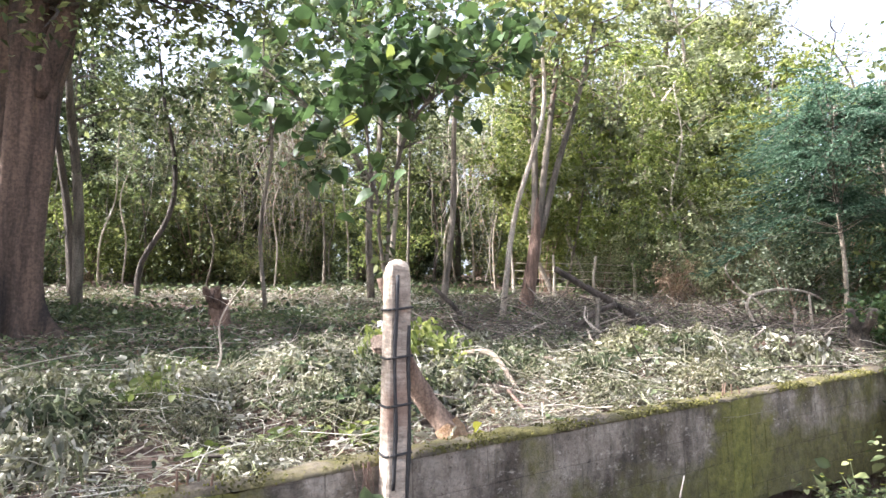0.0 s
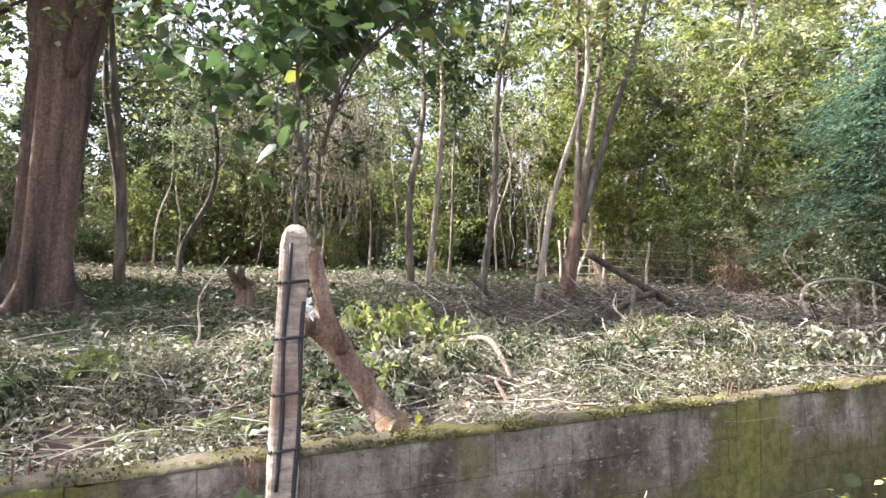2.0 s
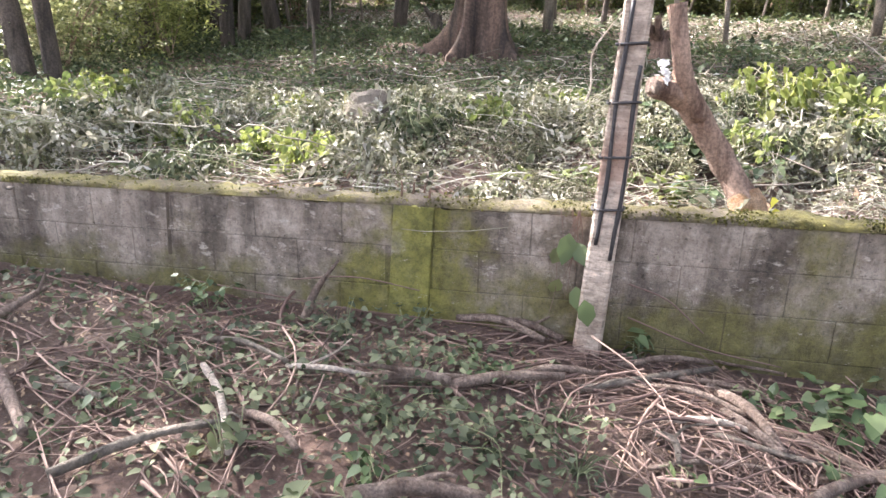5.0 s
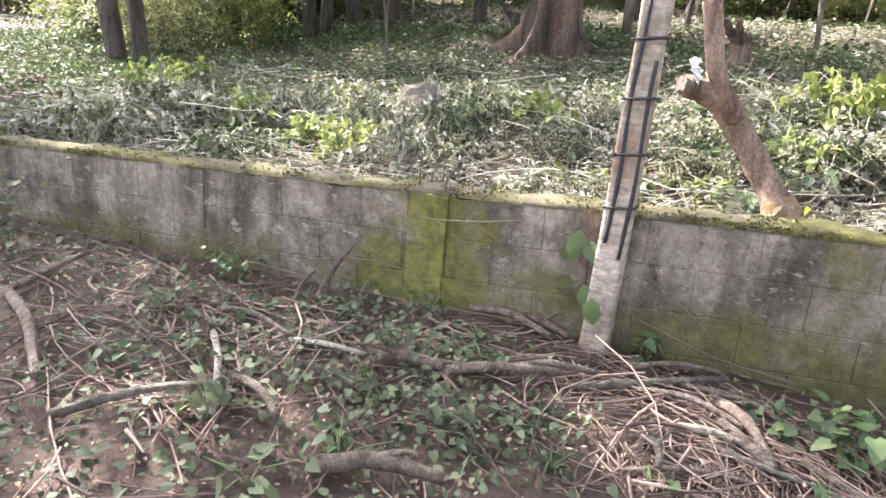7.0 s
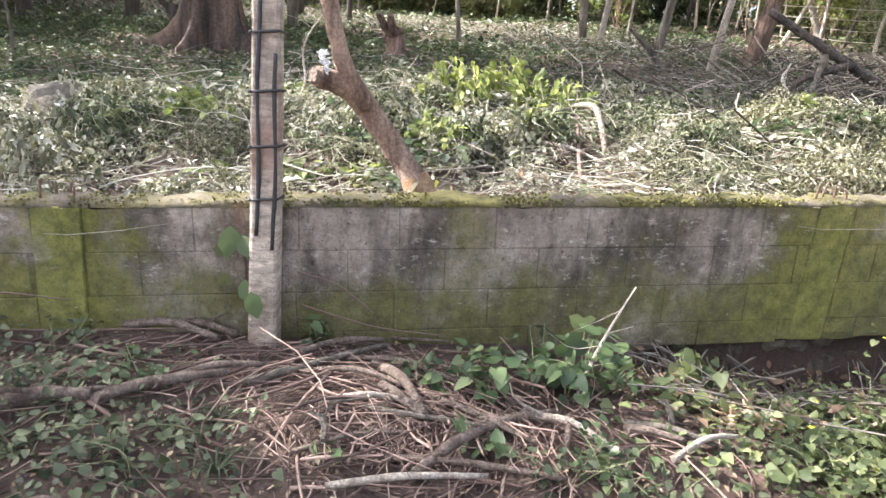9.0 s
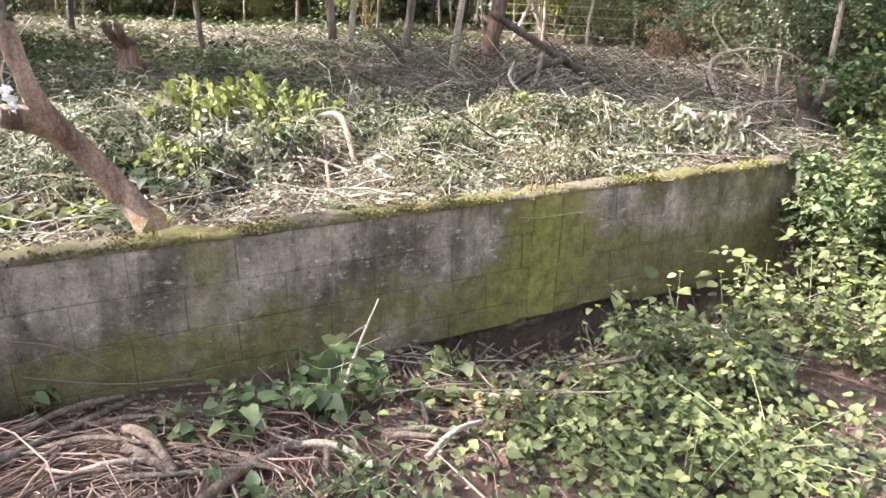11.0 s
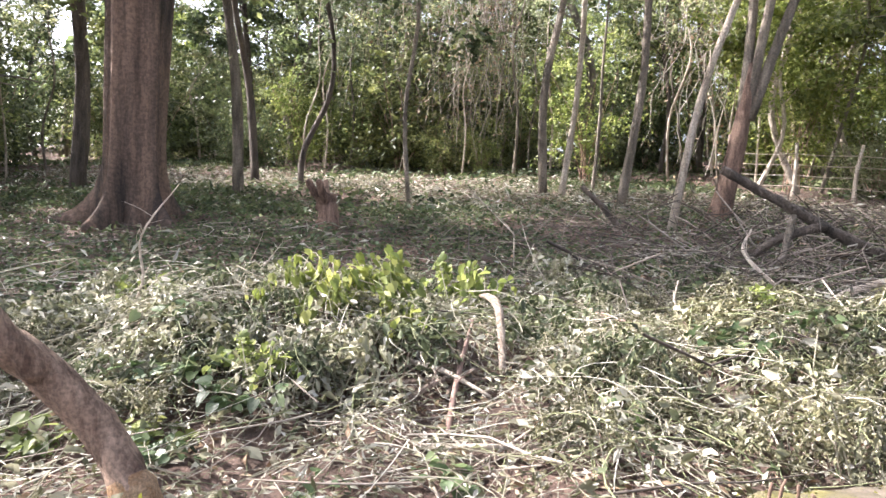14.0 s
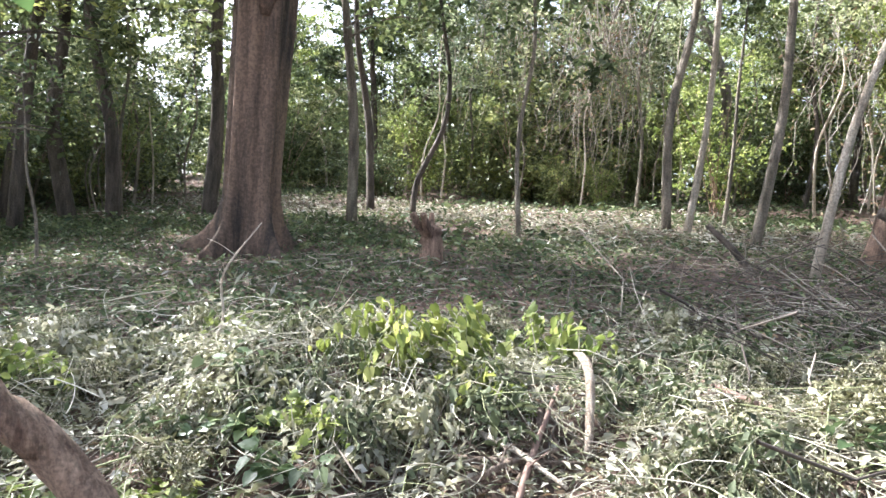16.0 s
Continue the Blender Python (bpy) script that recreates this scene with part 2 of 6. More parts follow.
    if streaks:
        fleck = ramp(nt, noise_fac(nt, 24, 7, 0.8, (0.7, 0.7, 1.5)), [(0.62, (0, 0, 0)), (0.68, (0.75, 0.75, 0.75))])
        c = blend(nt, fleck, c, (0.56, 0.53, 0.45))
    c = blend(nt, 0.45, c, ramp(nt, noise_fac(nt, 90, 5, 0.7), [(0.34, (0.3, 0.3, 0.3)), (0.46, (1.0, 1.0, 1.0)), (0.66, (1.2, 1.2, 1.18))]), "MULTIPLY")
    c = blend(nt, 1.0, c, tint, "MULTIPLY")
    nt.links.new(c, b.inputs["Base Color"])
    relief(nt, b, noise_fac(nt, 30, 9, 0.72), 0.8, 0.025)
    return m


BAY_X, PIER_X = 3.136, 2.142
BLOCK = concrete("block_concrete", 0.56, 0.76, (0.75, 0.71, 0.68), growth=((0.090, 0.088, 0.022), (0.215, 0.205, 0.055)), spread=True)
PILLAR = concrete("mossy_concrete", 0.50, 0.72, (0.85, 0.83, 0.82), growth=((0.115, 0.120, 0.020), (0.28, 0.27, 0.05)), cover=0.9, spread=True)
CAP = concrete("mossy_cap", 0.40, 0.56, (0.32, 0.29, 0.25), False, ((0.17, 0.17, 0.04), (0.50, 0.48, 0.13)), 0.92)
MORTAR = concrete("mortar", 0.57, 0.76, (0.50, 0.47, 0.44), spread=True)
POSTMAT = concrete("post_concrete", 0.53, 0.66, (1.38, 1.30, 1.24), False, ((0.16, 0.095, 0.065), (0.30, 0.20, 0.15)), 0.6, bands=True)
# the darkness of the hollow under the wall is put into this tint
FOUND = concrete("dark_footing", 0.5, 0.7, (0.36, 0.32, 0.28))
ROCK = concrete("rock", 0.52, 0.68, (0.42, 0.40, 0.37), False)
BLACK, nt, b = material("black_wire", 0.6)
nt.links.new(ramp(nt, noise_fac(nt, 60, 3), [(0.3, (0.012, 0.012, 0.013)), (0.7, (0.04, 0.036, 0.034))]), b.inputs["Base Color"])
RUST, nt, b = material("rusty_steel", 0.8)
nt.links.new(ramp(nt, noise_fac(nt, 80, 4), [(0.3, (0.07, 0.045, 0.03)), (0.7, (0.17, 0.10, 0.065))]), b.inputs["Base Color"])
WHITE, nt, b = material("white_plastic", 0.5)
nt.links.new(ramp(nt, noise_fac(nt, 30, 3), [(0.3, (0.6, 0.6, 0.58)), (0.7, (0.85, 0.85, 0.84))]), b.inputs["Base Color"])

# ---- the lie of the land ----
UX, UY = 0.850, 0.527          # along the wall


def wall_point(u, v, z=0.0):
    """u metres along the wall's face, v metres behind it."""
    return Vector((u * UX - v * UY, 3.41 + u * UY + v * UX, z))


def wall_uv(x, y):
    dx, dy = np.asarray(x, float), np.asarray(y, float) - 3.41
    return dx * UX + dy * UY, -dx * UY + dy * UX


def waves(x, y, f, seed):
    r = np.random.default_rng(seed)
    out = 0
    for k in range(5):
        a, p, q = r.uniform(0, 6.28, 3)
        w = f * r.uniform(0.6, 1.7)
        out = out + np.sin(w * (x * np.cos(a) + y * np.sin(a)) + p) * np.sin(w * 0.7 * (x * np.sin(a + 1) - y * np.cos(a + 1)) + q)
    return out / 2.2


def bump_at(x, y, cx, cy, rx, ry, h, turn=0.0):
    c, s = math.cos(turn), math.sin(turn)
    dx, dy = x - cx, y - cy
    return h * np.exp(-(((dx * c + dy * s) / rx) ** 2 + ((-dx * s + dy * c) / ry) ** 2))


def plot_z(x, y):
    """The cleared plot behind the wall, rising away from it."""
    x, y = np.asarray(x, float), np.asarray(y, float)
    far = np.where(y < 17, y, 17 + (y - 17) * 0.75)
    z = 0.40 + 0.14 * np.log1p(np.exp((far - 5) * 1.5)) / 1.5
    u, v = wall_uv(x, y)
    z = z + 0.0 * u + 0.03 * np.clip(u, -4, 5) * np.exp(-(v / 2.0) ** 2)
    z = z + bump_at(x, y, -0.75, 6.05, 1.15, 0.5, 0.36, 0.35) + bump_at(x, y, 2.2, 6.6, 1.0, 0.6, 0.27, 0.5) - bump_at(x, y, 0.6, 5.7, 0.5, 0.8, 0.07) + bump_at(x, y, 4.4, 8.6, 1.2, 0.9, 0.05)
    z = z + bump_at(x, y, -2.6, 4.6, 0.7, 0.4, 0.12, 0.5)
    near = np.exp(-((v - 2.0) / 2.6) ** 2)
    return z + near * (0.05 * waves(x, y, 2.6, 3) + 0.035 * waves(x, y, 6.5, 13)) + np.exp(-((v - 2.1) / 1.2) ** 2) * 0.085 * waves(x, y, 4.5, 23) + 0.03 * waves(x, y, 1.6, 17) + 0.10 * waves(x, y, 0.45, 4) * np.clip((y - 8) / 6, 0, 1)


def lane_z(x, y):
    """The ground on the walker's side, with a ditch along the wall's foot."""
    x, y = np.asarray(x, float), np.asarray(y, float)
    u, v = wall_uv(x, y)
    ditch = 1 / (1 + np.exp(np.clip(-(u - 1.75) * 5, -50, 50)))
    return -0.06 - 0.30 * ditch * np.exp(-((v + 0.16) / 0.3) ** 2) + 0.02 * waves(x, y, 2.5, 5) + 0.05 * waves(x, y, 0.6, 6) * np.clip(-v - 1, 0, 1)


WALL_END = 4.72


def ground_z(x, y):
    """Both sides of the wall; past its end a bank joins them."""
    u, v = wall_uv(x, y)
    plot, lane = plot_z(x, np.minimum(y, 40)), lane_z(x, y)
    w = np.clip((v + 1.3) / 1.8, 0, 1)
    bank = lane + (plot - lane) * w * w * (3 - 2 * w)
    return np.where(u > WALL_END, bank, np.where(v > 0.08, plot, lane))


def wall_top(u):
    return 0.625 + 0.066 * UX * u


# ---- building helpers ----
def part(name, bm, material, parent=None, label=""):
    me = bpy.data.meshes.new(name)
    bm.to_mesh(me)
    bm.free()
    me.materials.append(material)
    ob = new(name, me)
    ob.parent = parent
    return tagged(ob, label)


def mesh_part(name, verts, faces, material, parent=None, label="", smooth=False):
    me = bpy.data.meshes.new(name)
    verts, faces = np.asarray(verts, np.float32), np.asarray(faces, np.int32)
    me.vertices.add(len(verts))
    me.vertices.foreach_set("co", verts.ravel())
    n, k = faces.shape
    me.loops.add(n * k)
    me.loops.foreach_set("vertex_index", faces.ravel())
    me.polygons.add(n)
    me.polygons.foreach_set("loop_start", np.arange(0, n * k, k, dtype=np.int32))
    me.polygons.foreach_set("loop_total", np.full(n, k, np.int32))
    if smooth:
        me.polygons.foreach_set("use_smooth", np.ones(n, bool))
    me.update(calc_edges=True)
    me.materials.append(material)
    ob = new(name, me)
    ob.parent = parent
    return tagged(ob, label)


def thing(name, at, label, category, group="", kind=""):
    ob = new(name)
    ob.location = at
    return tagged(ob, label, category, group, kind)


def unit(a):
    return a / np.maximum(np.linalg.norm(a, axis=-1, keepdims=True), 1e-9)


DIAMOND = np.array([[0, 0, 0], [0.45, 0.5, 0.10], [1, 0, -0.06], [0.45, -0.5, 0.10]]), np.array([[0, 2, 1], [0, 3, 2]])
CRUMPLE = (np.array([[0, 0, 0], [0.2, 0.40, 0.16], [0.55, 0.46, -0.05], [0.8, 0.2, 0.14], [1, 0, -0.16], [0.75, -0.32, 0.04], [0.45, -0.42, 0.18], [0.15, -0.34, 0.02], [0.5, 0.02, -0.06]]),
           np.array([[0, 8, 1], [1, 8, 2], [2, 8, 3], [3, 8, 4], [4, 8, 5], [5, 8, 6], [6, 8, 7], [7, 8, 0]]))
HEART = (np.array([[0.06, 0, 0], [-0.06, 0.24, 0.06], [0.22, 0.5, 0.12], [0.62, 0.34, 0.06], [1, 0, -0.10], [0.62, -0.34, 0.06], [0.22, -0.5, 0.12], [-0.06, -0.24, 0.06], [0.5, 0, 0.0]]),
         np.array([[0, 8, 1], [1, 8, 2], [2, 8, 3], [3, 8, 4], [4, 8, 5], [5, 8, 6], [6, 8, 7], [7, 8, 0]]))
OVAL = (np.array([[0, 0, 0], [0.25, 0.36, 0.07], [0.6, 0.40, 0.06], [1, 0, -0.10], [0.6, -0.40, 0.06], [0.25, -0.36, 0.07], [0.5, 0, 0]]),
        np.array([[0, 6, 1], [1, 6, 2], [2, 6, 3], [3, 6, 4], [4, 6, 5], [5, 6, 0]]))


def leaves(name, at, way, up, size, material, parent=None, label="", shape=DIAMOND, slim=0.5):
    """Many leaves in one mesh: where each one starts, where it points, its upper side and its length."""
    way = unit(way)
    side = unit(np.cross(up, way))
    up = np.cross(way, side)
    base, tris = shape
    s = np.asarray(size, float)[:, None, None]
    co = at[:, None] + s * (base[None, :, :1] * way[:, None] + slim * base[None, :, 1:2] * side[:, None] + base[None, :, 2:] * up[:, None])
    k = len(base)
    f = (tris[None] + (np.arange(len(at)) * k)[:, None, None]).reshape(-1, 3)
    return mesh_part(name, co.reshape(-1, 3), f, material, parent, label)


def rods(name, paths, radii, material, parent=None, label="", sides=4, taper=0.45):
    """Many twigs in one mesh: paths (n, points, 3), a radius each."""
    paths = np.asarray(paths, float)
    n, p, _ = paths.shape
    tang = unit(np.gradient(paths, axis=1))
    ref = np.where(np.abs(tang[..., 2:]) > 0.8, np.array([1.0, 0, 0]), np.array([0, 0, 1.0]))
    a = unit(np.cross(tang, ref))
    bb = np.cross(tang, a)
    th = np.arange(sides) / sides * 2 * np.pi
    r = np.asarray(radii, float)[:, None] * np.linspace(1, taper, p)[None]
    co = paths[:, :, None] + r[:, :, None, None] * (np.cos(th)[:, None] * a[:, :, None] + np.sin(th)[:, None] * bb[:, :, None])
    i, j, k = np.meshgrid(np.arange(n), np.arange(p - 1), np.arange(sides), indexing="ij")
    v = lambda jj, kk: i * p * sides + jj * sides + kk % sides
    f = np.stack([v(j, k), v(j, k + 1), v(j + 1, k + 1), v(j + 1, k)], -1).reshape(-1, 4)
    return mesh_part(name, co.reshape(-1, 3), f, material, parent, label, True)


def spline(points, n):
    """A smooth line through the points."""
    p = np.asarray(points, float)
    p = np.vstack([2 * p[0] - p[1], p, 2 * p[-1] - p[-2]])
    out = []
    for t in np.linspace(0, len(p) - 3 - 1e-6, n):
        i, f = int(t), t - int(t)
        a, b_, c_, d = p[i:i + 4]
        out.append(0.5 * (2 * b_ + (c_ - a) * f + (2 * a - 5 * b_ + 4 * c_ - d) * f * f + (3 * b_ - a - 3 * c_ + d) * f ** 3))
    return np.array(out)


def limb(name, points, radii, material, parent=None, label="", sides=10, n=14, rough=0.08, seed=0, origin=(0, 0, 0)):
    """A tapered, uneven trunk or branch with closed ends."""
    path = spline(np.asarray(points, float) - np.asarray(origin, float), n)
    r = np.interp(np.linspace(0, 1, n), np.linspace(0, 1, len(radii)), radii)
    tang = unit(np.gradient(path, axis=0))
    a = unit(np.cross(tang, np.array([0.31, 0.93, 0.2])))
    bb = np.cross(tang, a)
    g = np.random.default_rng(seed + 11)
    th = np.arange(sides) / sides * 2 * np.pi
    lump = 1 + rough * (g.normal(0, 0.6, (n, sides)) + g.normal(0, 0.7, (1, sides)))
    co = path[:, None] + (r[:, None] * lump)[..., None] * (np.cos(th)[:, None] * a[:, None] + np.sin(th)[:, None] * bb[:, None])
    bm = bmesh.new()
    rings = [[bm.verts.new(q) for q in ring] for ring in co]
    for r0, r1 in zip(rings, rings[1:]):
        for k in range(sides):
            bm.faces.new((r0[k], r0[(k + 1) % sides], r1[(k + 1) % sides], r1[k])).smooth = True
    bm.faces.new(rings[0][::-1])
    bm.faces.new(rings[-1])
    return part(name, bm, material, parent, label)


def box_bm(x0, x1, y0, y1, z0, z1, bevel=0.0, jitter=0.0, seed=0):
    bm = bmesh.new()
    bmesh.ops.create_cube(bm, size=1)
    for v in bm.verts:
        v.co = Vector(((x0 + x1) / 2 + v.co.x * (x1 - x0), (y0 + y1) / 2 + v.co.y * (y1 - y0), (z0 + z1) / 2 + v.co.z * (z1 - z0)))
    if bevel:
        bmesh.ops.bevel(bm, geom=bm.edges[:], offset=bevel, segments=1, affect="EDGES")
    if jitter:
        g = random.Random(seed)
        for v in bm.verts:
            v.co += Vector((g.uniform(-1, 1), g.uniform(-1, 1), g.uniform(-1, 1))) * jitter
    return bm


# ---- ground ----
def ground():
    def steps(lo, hi, fine_lo, fine_hi, fine, grow=1.22):
        mid = list(np.arange(fine_lo, fine_hi + 1e-6, fine))
        up, d = [], fine
        while (up[-1] if up else mid[-1]) < hi:
            d *= grow
            up.append((up[-1] if up else mid[-1]) + d)
        dn, d = [], fine
        while (dn[-1] if dn else mid[0]) > lo:
            d *= grow
            dn.append((dn[-1] if dn else mid[0]) - d)
        return np.array(dn[::-1] + mid + up)
    us, vs = steps(-600, 600, -7, 8, 0.11), steps(-600, 600, -4.04, 9.0, 0.1)
    vs = np.sort(np.concatenate([vs[(vs < 0.03) | (vs > 0.13)], [0.07, 0.09]]))
    u, v = np.meshgrid(us, vs, indexing="ij")
    x, y = u * UX - v * UY, 3.41 + u * UY + v * UX
    z = ground_z(x, y)
    g = np.random.default_rng(3)
    z = z + g.normal(0, 0.008, z.shape)
    i, j = np.meshgrid(np.arange(len(us) - 1), np.arange(len(vs) - 1), indexing="ij")
    m = len(vs)
    f = np.stack([i * m + j, (i + 1) * m + j, (i + 1) * m + j + 1, i * m + j + 1], -1).reshape(-1, 4)
    tagged(mesh_part("ground", np.stack([x, y, z], -1).reshape(-1, 3), f, SOIL, smooth=True), "reddish-brown soil rising behind a low wall", "ground", kind="structure")


ground()

# ---- the wall ----
TILT = -math.atan(0.066 * UX)
PITCH, COURSE = 0.456, 0.205
PILLARS = (-4.86, -1.17, 2.52)


def wall():
    w = thing("wall_1", (0, 3.41, 0), "low weathered concrete-block wall with green moss and dark stains", "wall", kind="structure")
    w.rotation_euler = (0, 0, math.atan2(UY, UX))
    tilt = Euler((0, TILT, 0))
    us = np.arange(-9.0, WALL_END + 0.001, 0.07)
    g = np.random.default_rng(5)

    def strip(name, front, back, top, bottom, mat, rough, label=""):
        """A long run of wall, as wide as its profile, following the slope."""
        n = len(us)
        t = np.array([wall_top(u) for u in us])
        zt = t + top + g.normal(0, rough, n) + 0.5 * rough * waves(us, us * 0, 3, 8)
        zb = np.array([bottom(u) for u in us])
        prof = [(front, zb), (front, zt - 0.012 - rough), (front + 0.012, zt), ((front + back) / 2, zt + g.normal(0, rough, n) + rough), (back - 0.012, zt + g.normal(0, rough, n)), (back, zt - 0.015), (back, zb)]
        co = np.stack([np.stack([us, np.full(n, v) + (g.normal(0, rough * 0.6, n) if k in (1, 2) else 0), z], -1) for k, (v, z) in enumerate(prof)], 1)
        m = len(prof)
        i, j = np.meshgrid(np.arange(n - 1), np.arange(m - 1), indexing="ij")
        f = np.stack([i * m + j, (i + 1) * m + j, (i + 1) * m + j + 1, i * m + j + 1], -1).reshape(-1, 4)
        return mesh_part(name, co.reshape(-1, 3), f, mat, w, label)

    strip("mortar_core", 0.0035, 0.165, -0.03, lambda u: -0.12 + 0.15 / (1 + math.exp(-(u - 1.8) * 4)) + 0.02 * math.sin(u * 11), MORTAR, 0.003)
    strip("cap", -0.003, 0.19, -0.008, lambda u: wall_top(u) - 0.032, CAP, 0.007, "mossy mortar cap")
    n = 16000
    a = g.uniform(-6, WALL_END, n)
    keep = g.uniform(0, 1, n) < np.clip(0.35 + 0.9 * waves(a, a * 0, 5, 61) + 0.5 * waves(a, a * 0, 17, 62), 0.05, 1)
    a = a[keep]
    dv = np.where(g.uniform(0, 1, len(a)) < 0.4, g.normal(0.0, 0.008, len(a)), g.uniform(0.0, 0.18, len(a)))
    at = np.stack([a, dv, wall_top(a) - 0.004 - np.where(dv < 0.003, g.uniform(0, 0.025, len(a)), 0)], -1)
    tagged(leaves("moss_tufts", at, g.normal(0, 1, at.shape) + (0, 0, 0.6), g.normal(0, 1, at.shape) + (0, 0, 0.5), g.uniform(0.007, 0.017, len(a)), MOSS, w, "small tufts of olive moss", CRUMPLE, 0.9), kind="stuff")
    part("footing", box_bm(-9, WALL_END, 0.15, 0.30, -0.6, 0.12, 0.01), FOUND, w, "dark-tinted backing behind the footing stones")
    for k in range(150):
        a, z = g.uniform(1.2, WALL_END - 0.1), g.uniform(-0.34, 0.06)
        r = g.uniform(0.035, 0.085)
        bm = bmesh.new()
        bmesh.ops.create_icosphere(bm, subdivisions=2, radius=1)
        for v in bm.verts:
            v.co *= 1 + 0.35 * noise.noise(v.co * 1.4 + Vector((k, 0, 0)))
            v.co = Vector((v.co.x * r * 1.4 + a, v.co.y * r + 0.13, v.co.z * r * 0.8 + z))
        part("footing_stone", bm, FOUND, w, "dark-tinted brown rough footing stone")
    for u in PILLARS:
        top = wall_top(u)
        part("pillar", box_bm(u - 0.10, u + 0.10, -0.004, 0.175, -0.12 if u < 1.7 else 0.0, top - 0.028, 0.006, 0.003, int(u * 9)), PILLAR, w, "moss-covered concrete pillar")
        for k in range(4):
            a, bb = u - 0.07 + 0.045 * k + g.uniform(-0.01, 0.01), g.uniform(0.04, 0.14)
            hgt = g.uniform(0.05, 0.09)
            limb("rebar", [(a, bb, top - 0.03), (a + 0.004, bb, top + hgt * 0.5), (a + g.uniform(-0.02, 0.02), bb, top + hgt)], [0.006, 0.006, 0.005], RUST, w, "short rusty steel bar", 6, 4, 0.02)
    part("end_block", box_bm(WALL_END, WALL_END + 0.05, 0.002, 0.172, -0.1, wall_top(WALL_END) - 0.02, 0.006, 0.004, 3), BLOCK, w)
    part("open_joint", box_bm(-2.462, -2.444, -0.003, 0.02, 0.12, wall_top(-2.45) - 0.03, 0.003, 0.003, 2), FOUND, w, "dark open vertical joint")
    cache = {}
    for row in range(4):
        drop = 0.032 + row * COURSE
        u = -9.0 + (0.297 + 9.0) % PITCH + (PITCH / 2 if row % 2 else 0) - PITCH
        while u < WALL_END - 0.05:
            spans = [(u + 0.0020, min(u + PITCH - 0.0020, WALL_END))]
            for p in PILLARS:
                nxt = []
                for a, c in spans:
                    if c <= p - 0.10 or a >= p + 0.10:
                        nxt.append((a, c))
                    else:
                        nxt += [s for s in ((a, p - 0.105), (p + 0.105, c)) if s[1] - s[0] > 0.03]
                spans = nxt
            for a, c in spans:
                mid, top = (a + c) / 2, wall_top((a + c) / 2) - drop
                height = COURSE - 0.004
                height = min(height, top - (-0.14 + 0.17 / (1 + math.exp(-(mid - 1.8) * 4)) + 0.025 * math.sin(mid * 5)))
                if height < 0.04:
                    continue
                key = (round(c - a, 2), round(height, 2), random.randrange(3))
                if key not in cache:
                    bm = box_bm(-(c - a) / 2, (c - a) / 2, 0, 0.15, -height, 0, 0.003, 0.0015, len(cache))
                    me = bpy.data.meshes.new("block")
                    bm.to_mesh(me)
                    bm.free()
                    me.materials.append(BLOCK)
                    cache[key] = me
                ob = new("block", cache[key])
                ob.parent = w
                ob.location = (mid, random.uniform(-0.0015, 0.0015), top)
                ob.rotation_euler = tilt
            u += PITCH


wall()


# ---- the fence post ----
def fence_post():
    p = thing("fence_post", (-0.215, 3.205, -0.12), "weathered precast concrete fence post wrapped with black wire, against the wall", "fence post")
    p.rotation_euler = (0, 0, math.atan2(UY, UX) - 0.12)
    bm = bmesh.new()
    rings = []
    prof = [(0, 0.063), (0.35, 0.061), (0.7, 0.059), (1.1, 0.057), (1.45, 0.056), (1.60, 0.055), (1.645, 0.048), (1.67, 0.034), (1.682, 0.014)]
    g = random.Random(4)
    for z, h in prof:
        ring = []
        c = h * 0.80
        for x, y in ((-c, -h), (c, -h), (h, -c), (h, c), (c, h), (-c, h), (-h, c), (-h, -c)):
            ring.append(bm.verts.new((x + g.uniform(-1, 1) * 0.0025, y * 0.95 + g.uniform(-1, 1) * 0.0025, z)))
        rings.append(ring)
    for a, c in zip(rings, rings[1:]):
        for k in range(8):
            bm.faces.new((a[k], a[(k + 1) % 8], c[(k + 1) % 8], c[k]))
    bm.faces.new(rings[-1])
    part("shaft", bm, POSTMAT, p)
    for x, lo, hi in ((-0.024, 0.60, 1.60), (0.046, 0.54, 1.36)):
        pts = [(x + 0.005 * math.sin(z * 9), -0.061 + (z - 0.5) * 0.005, z) for z in np.linspace(lo, hi, 7)]
        limb("wire", pts, [0.0085, 0.0105, 0.0075, 0.010, 0.0085], BLACK, p, "black wire running down the face", 6, 22, 0.12, int(abs(x) * 1000))
    for z in (0.76, 0.985, 1.21, 1.44):
        h = 0.060 if z < 1.3 else 0.057
        loop = [(-0.045, -h - 0.003, z - 0.006), (0, -h - 0.006, z), (0.05, -h - 0.003, z + 0.006), (h + 0.003, -0.05, z + 0.006), (h + 0.003, 0.05, z), (0, h, z), (-h - 0.003, 0.04, z - 0.004), (-h - 0.003, -0.05, z - 0.008), (-0.05, -h - 0.003, z - 0.006)]
        limb("tie", loop, [0.0060, 0.0060], BLACK, p, "thin black wire tie", 6, 26, 0.05, int(z * 50))
    return p


fence_post()


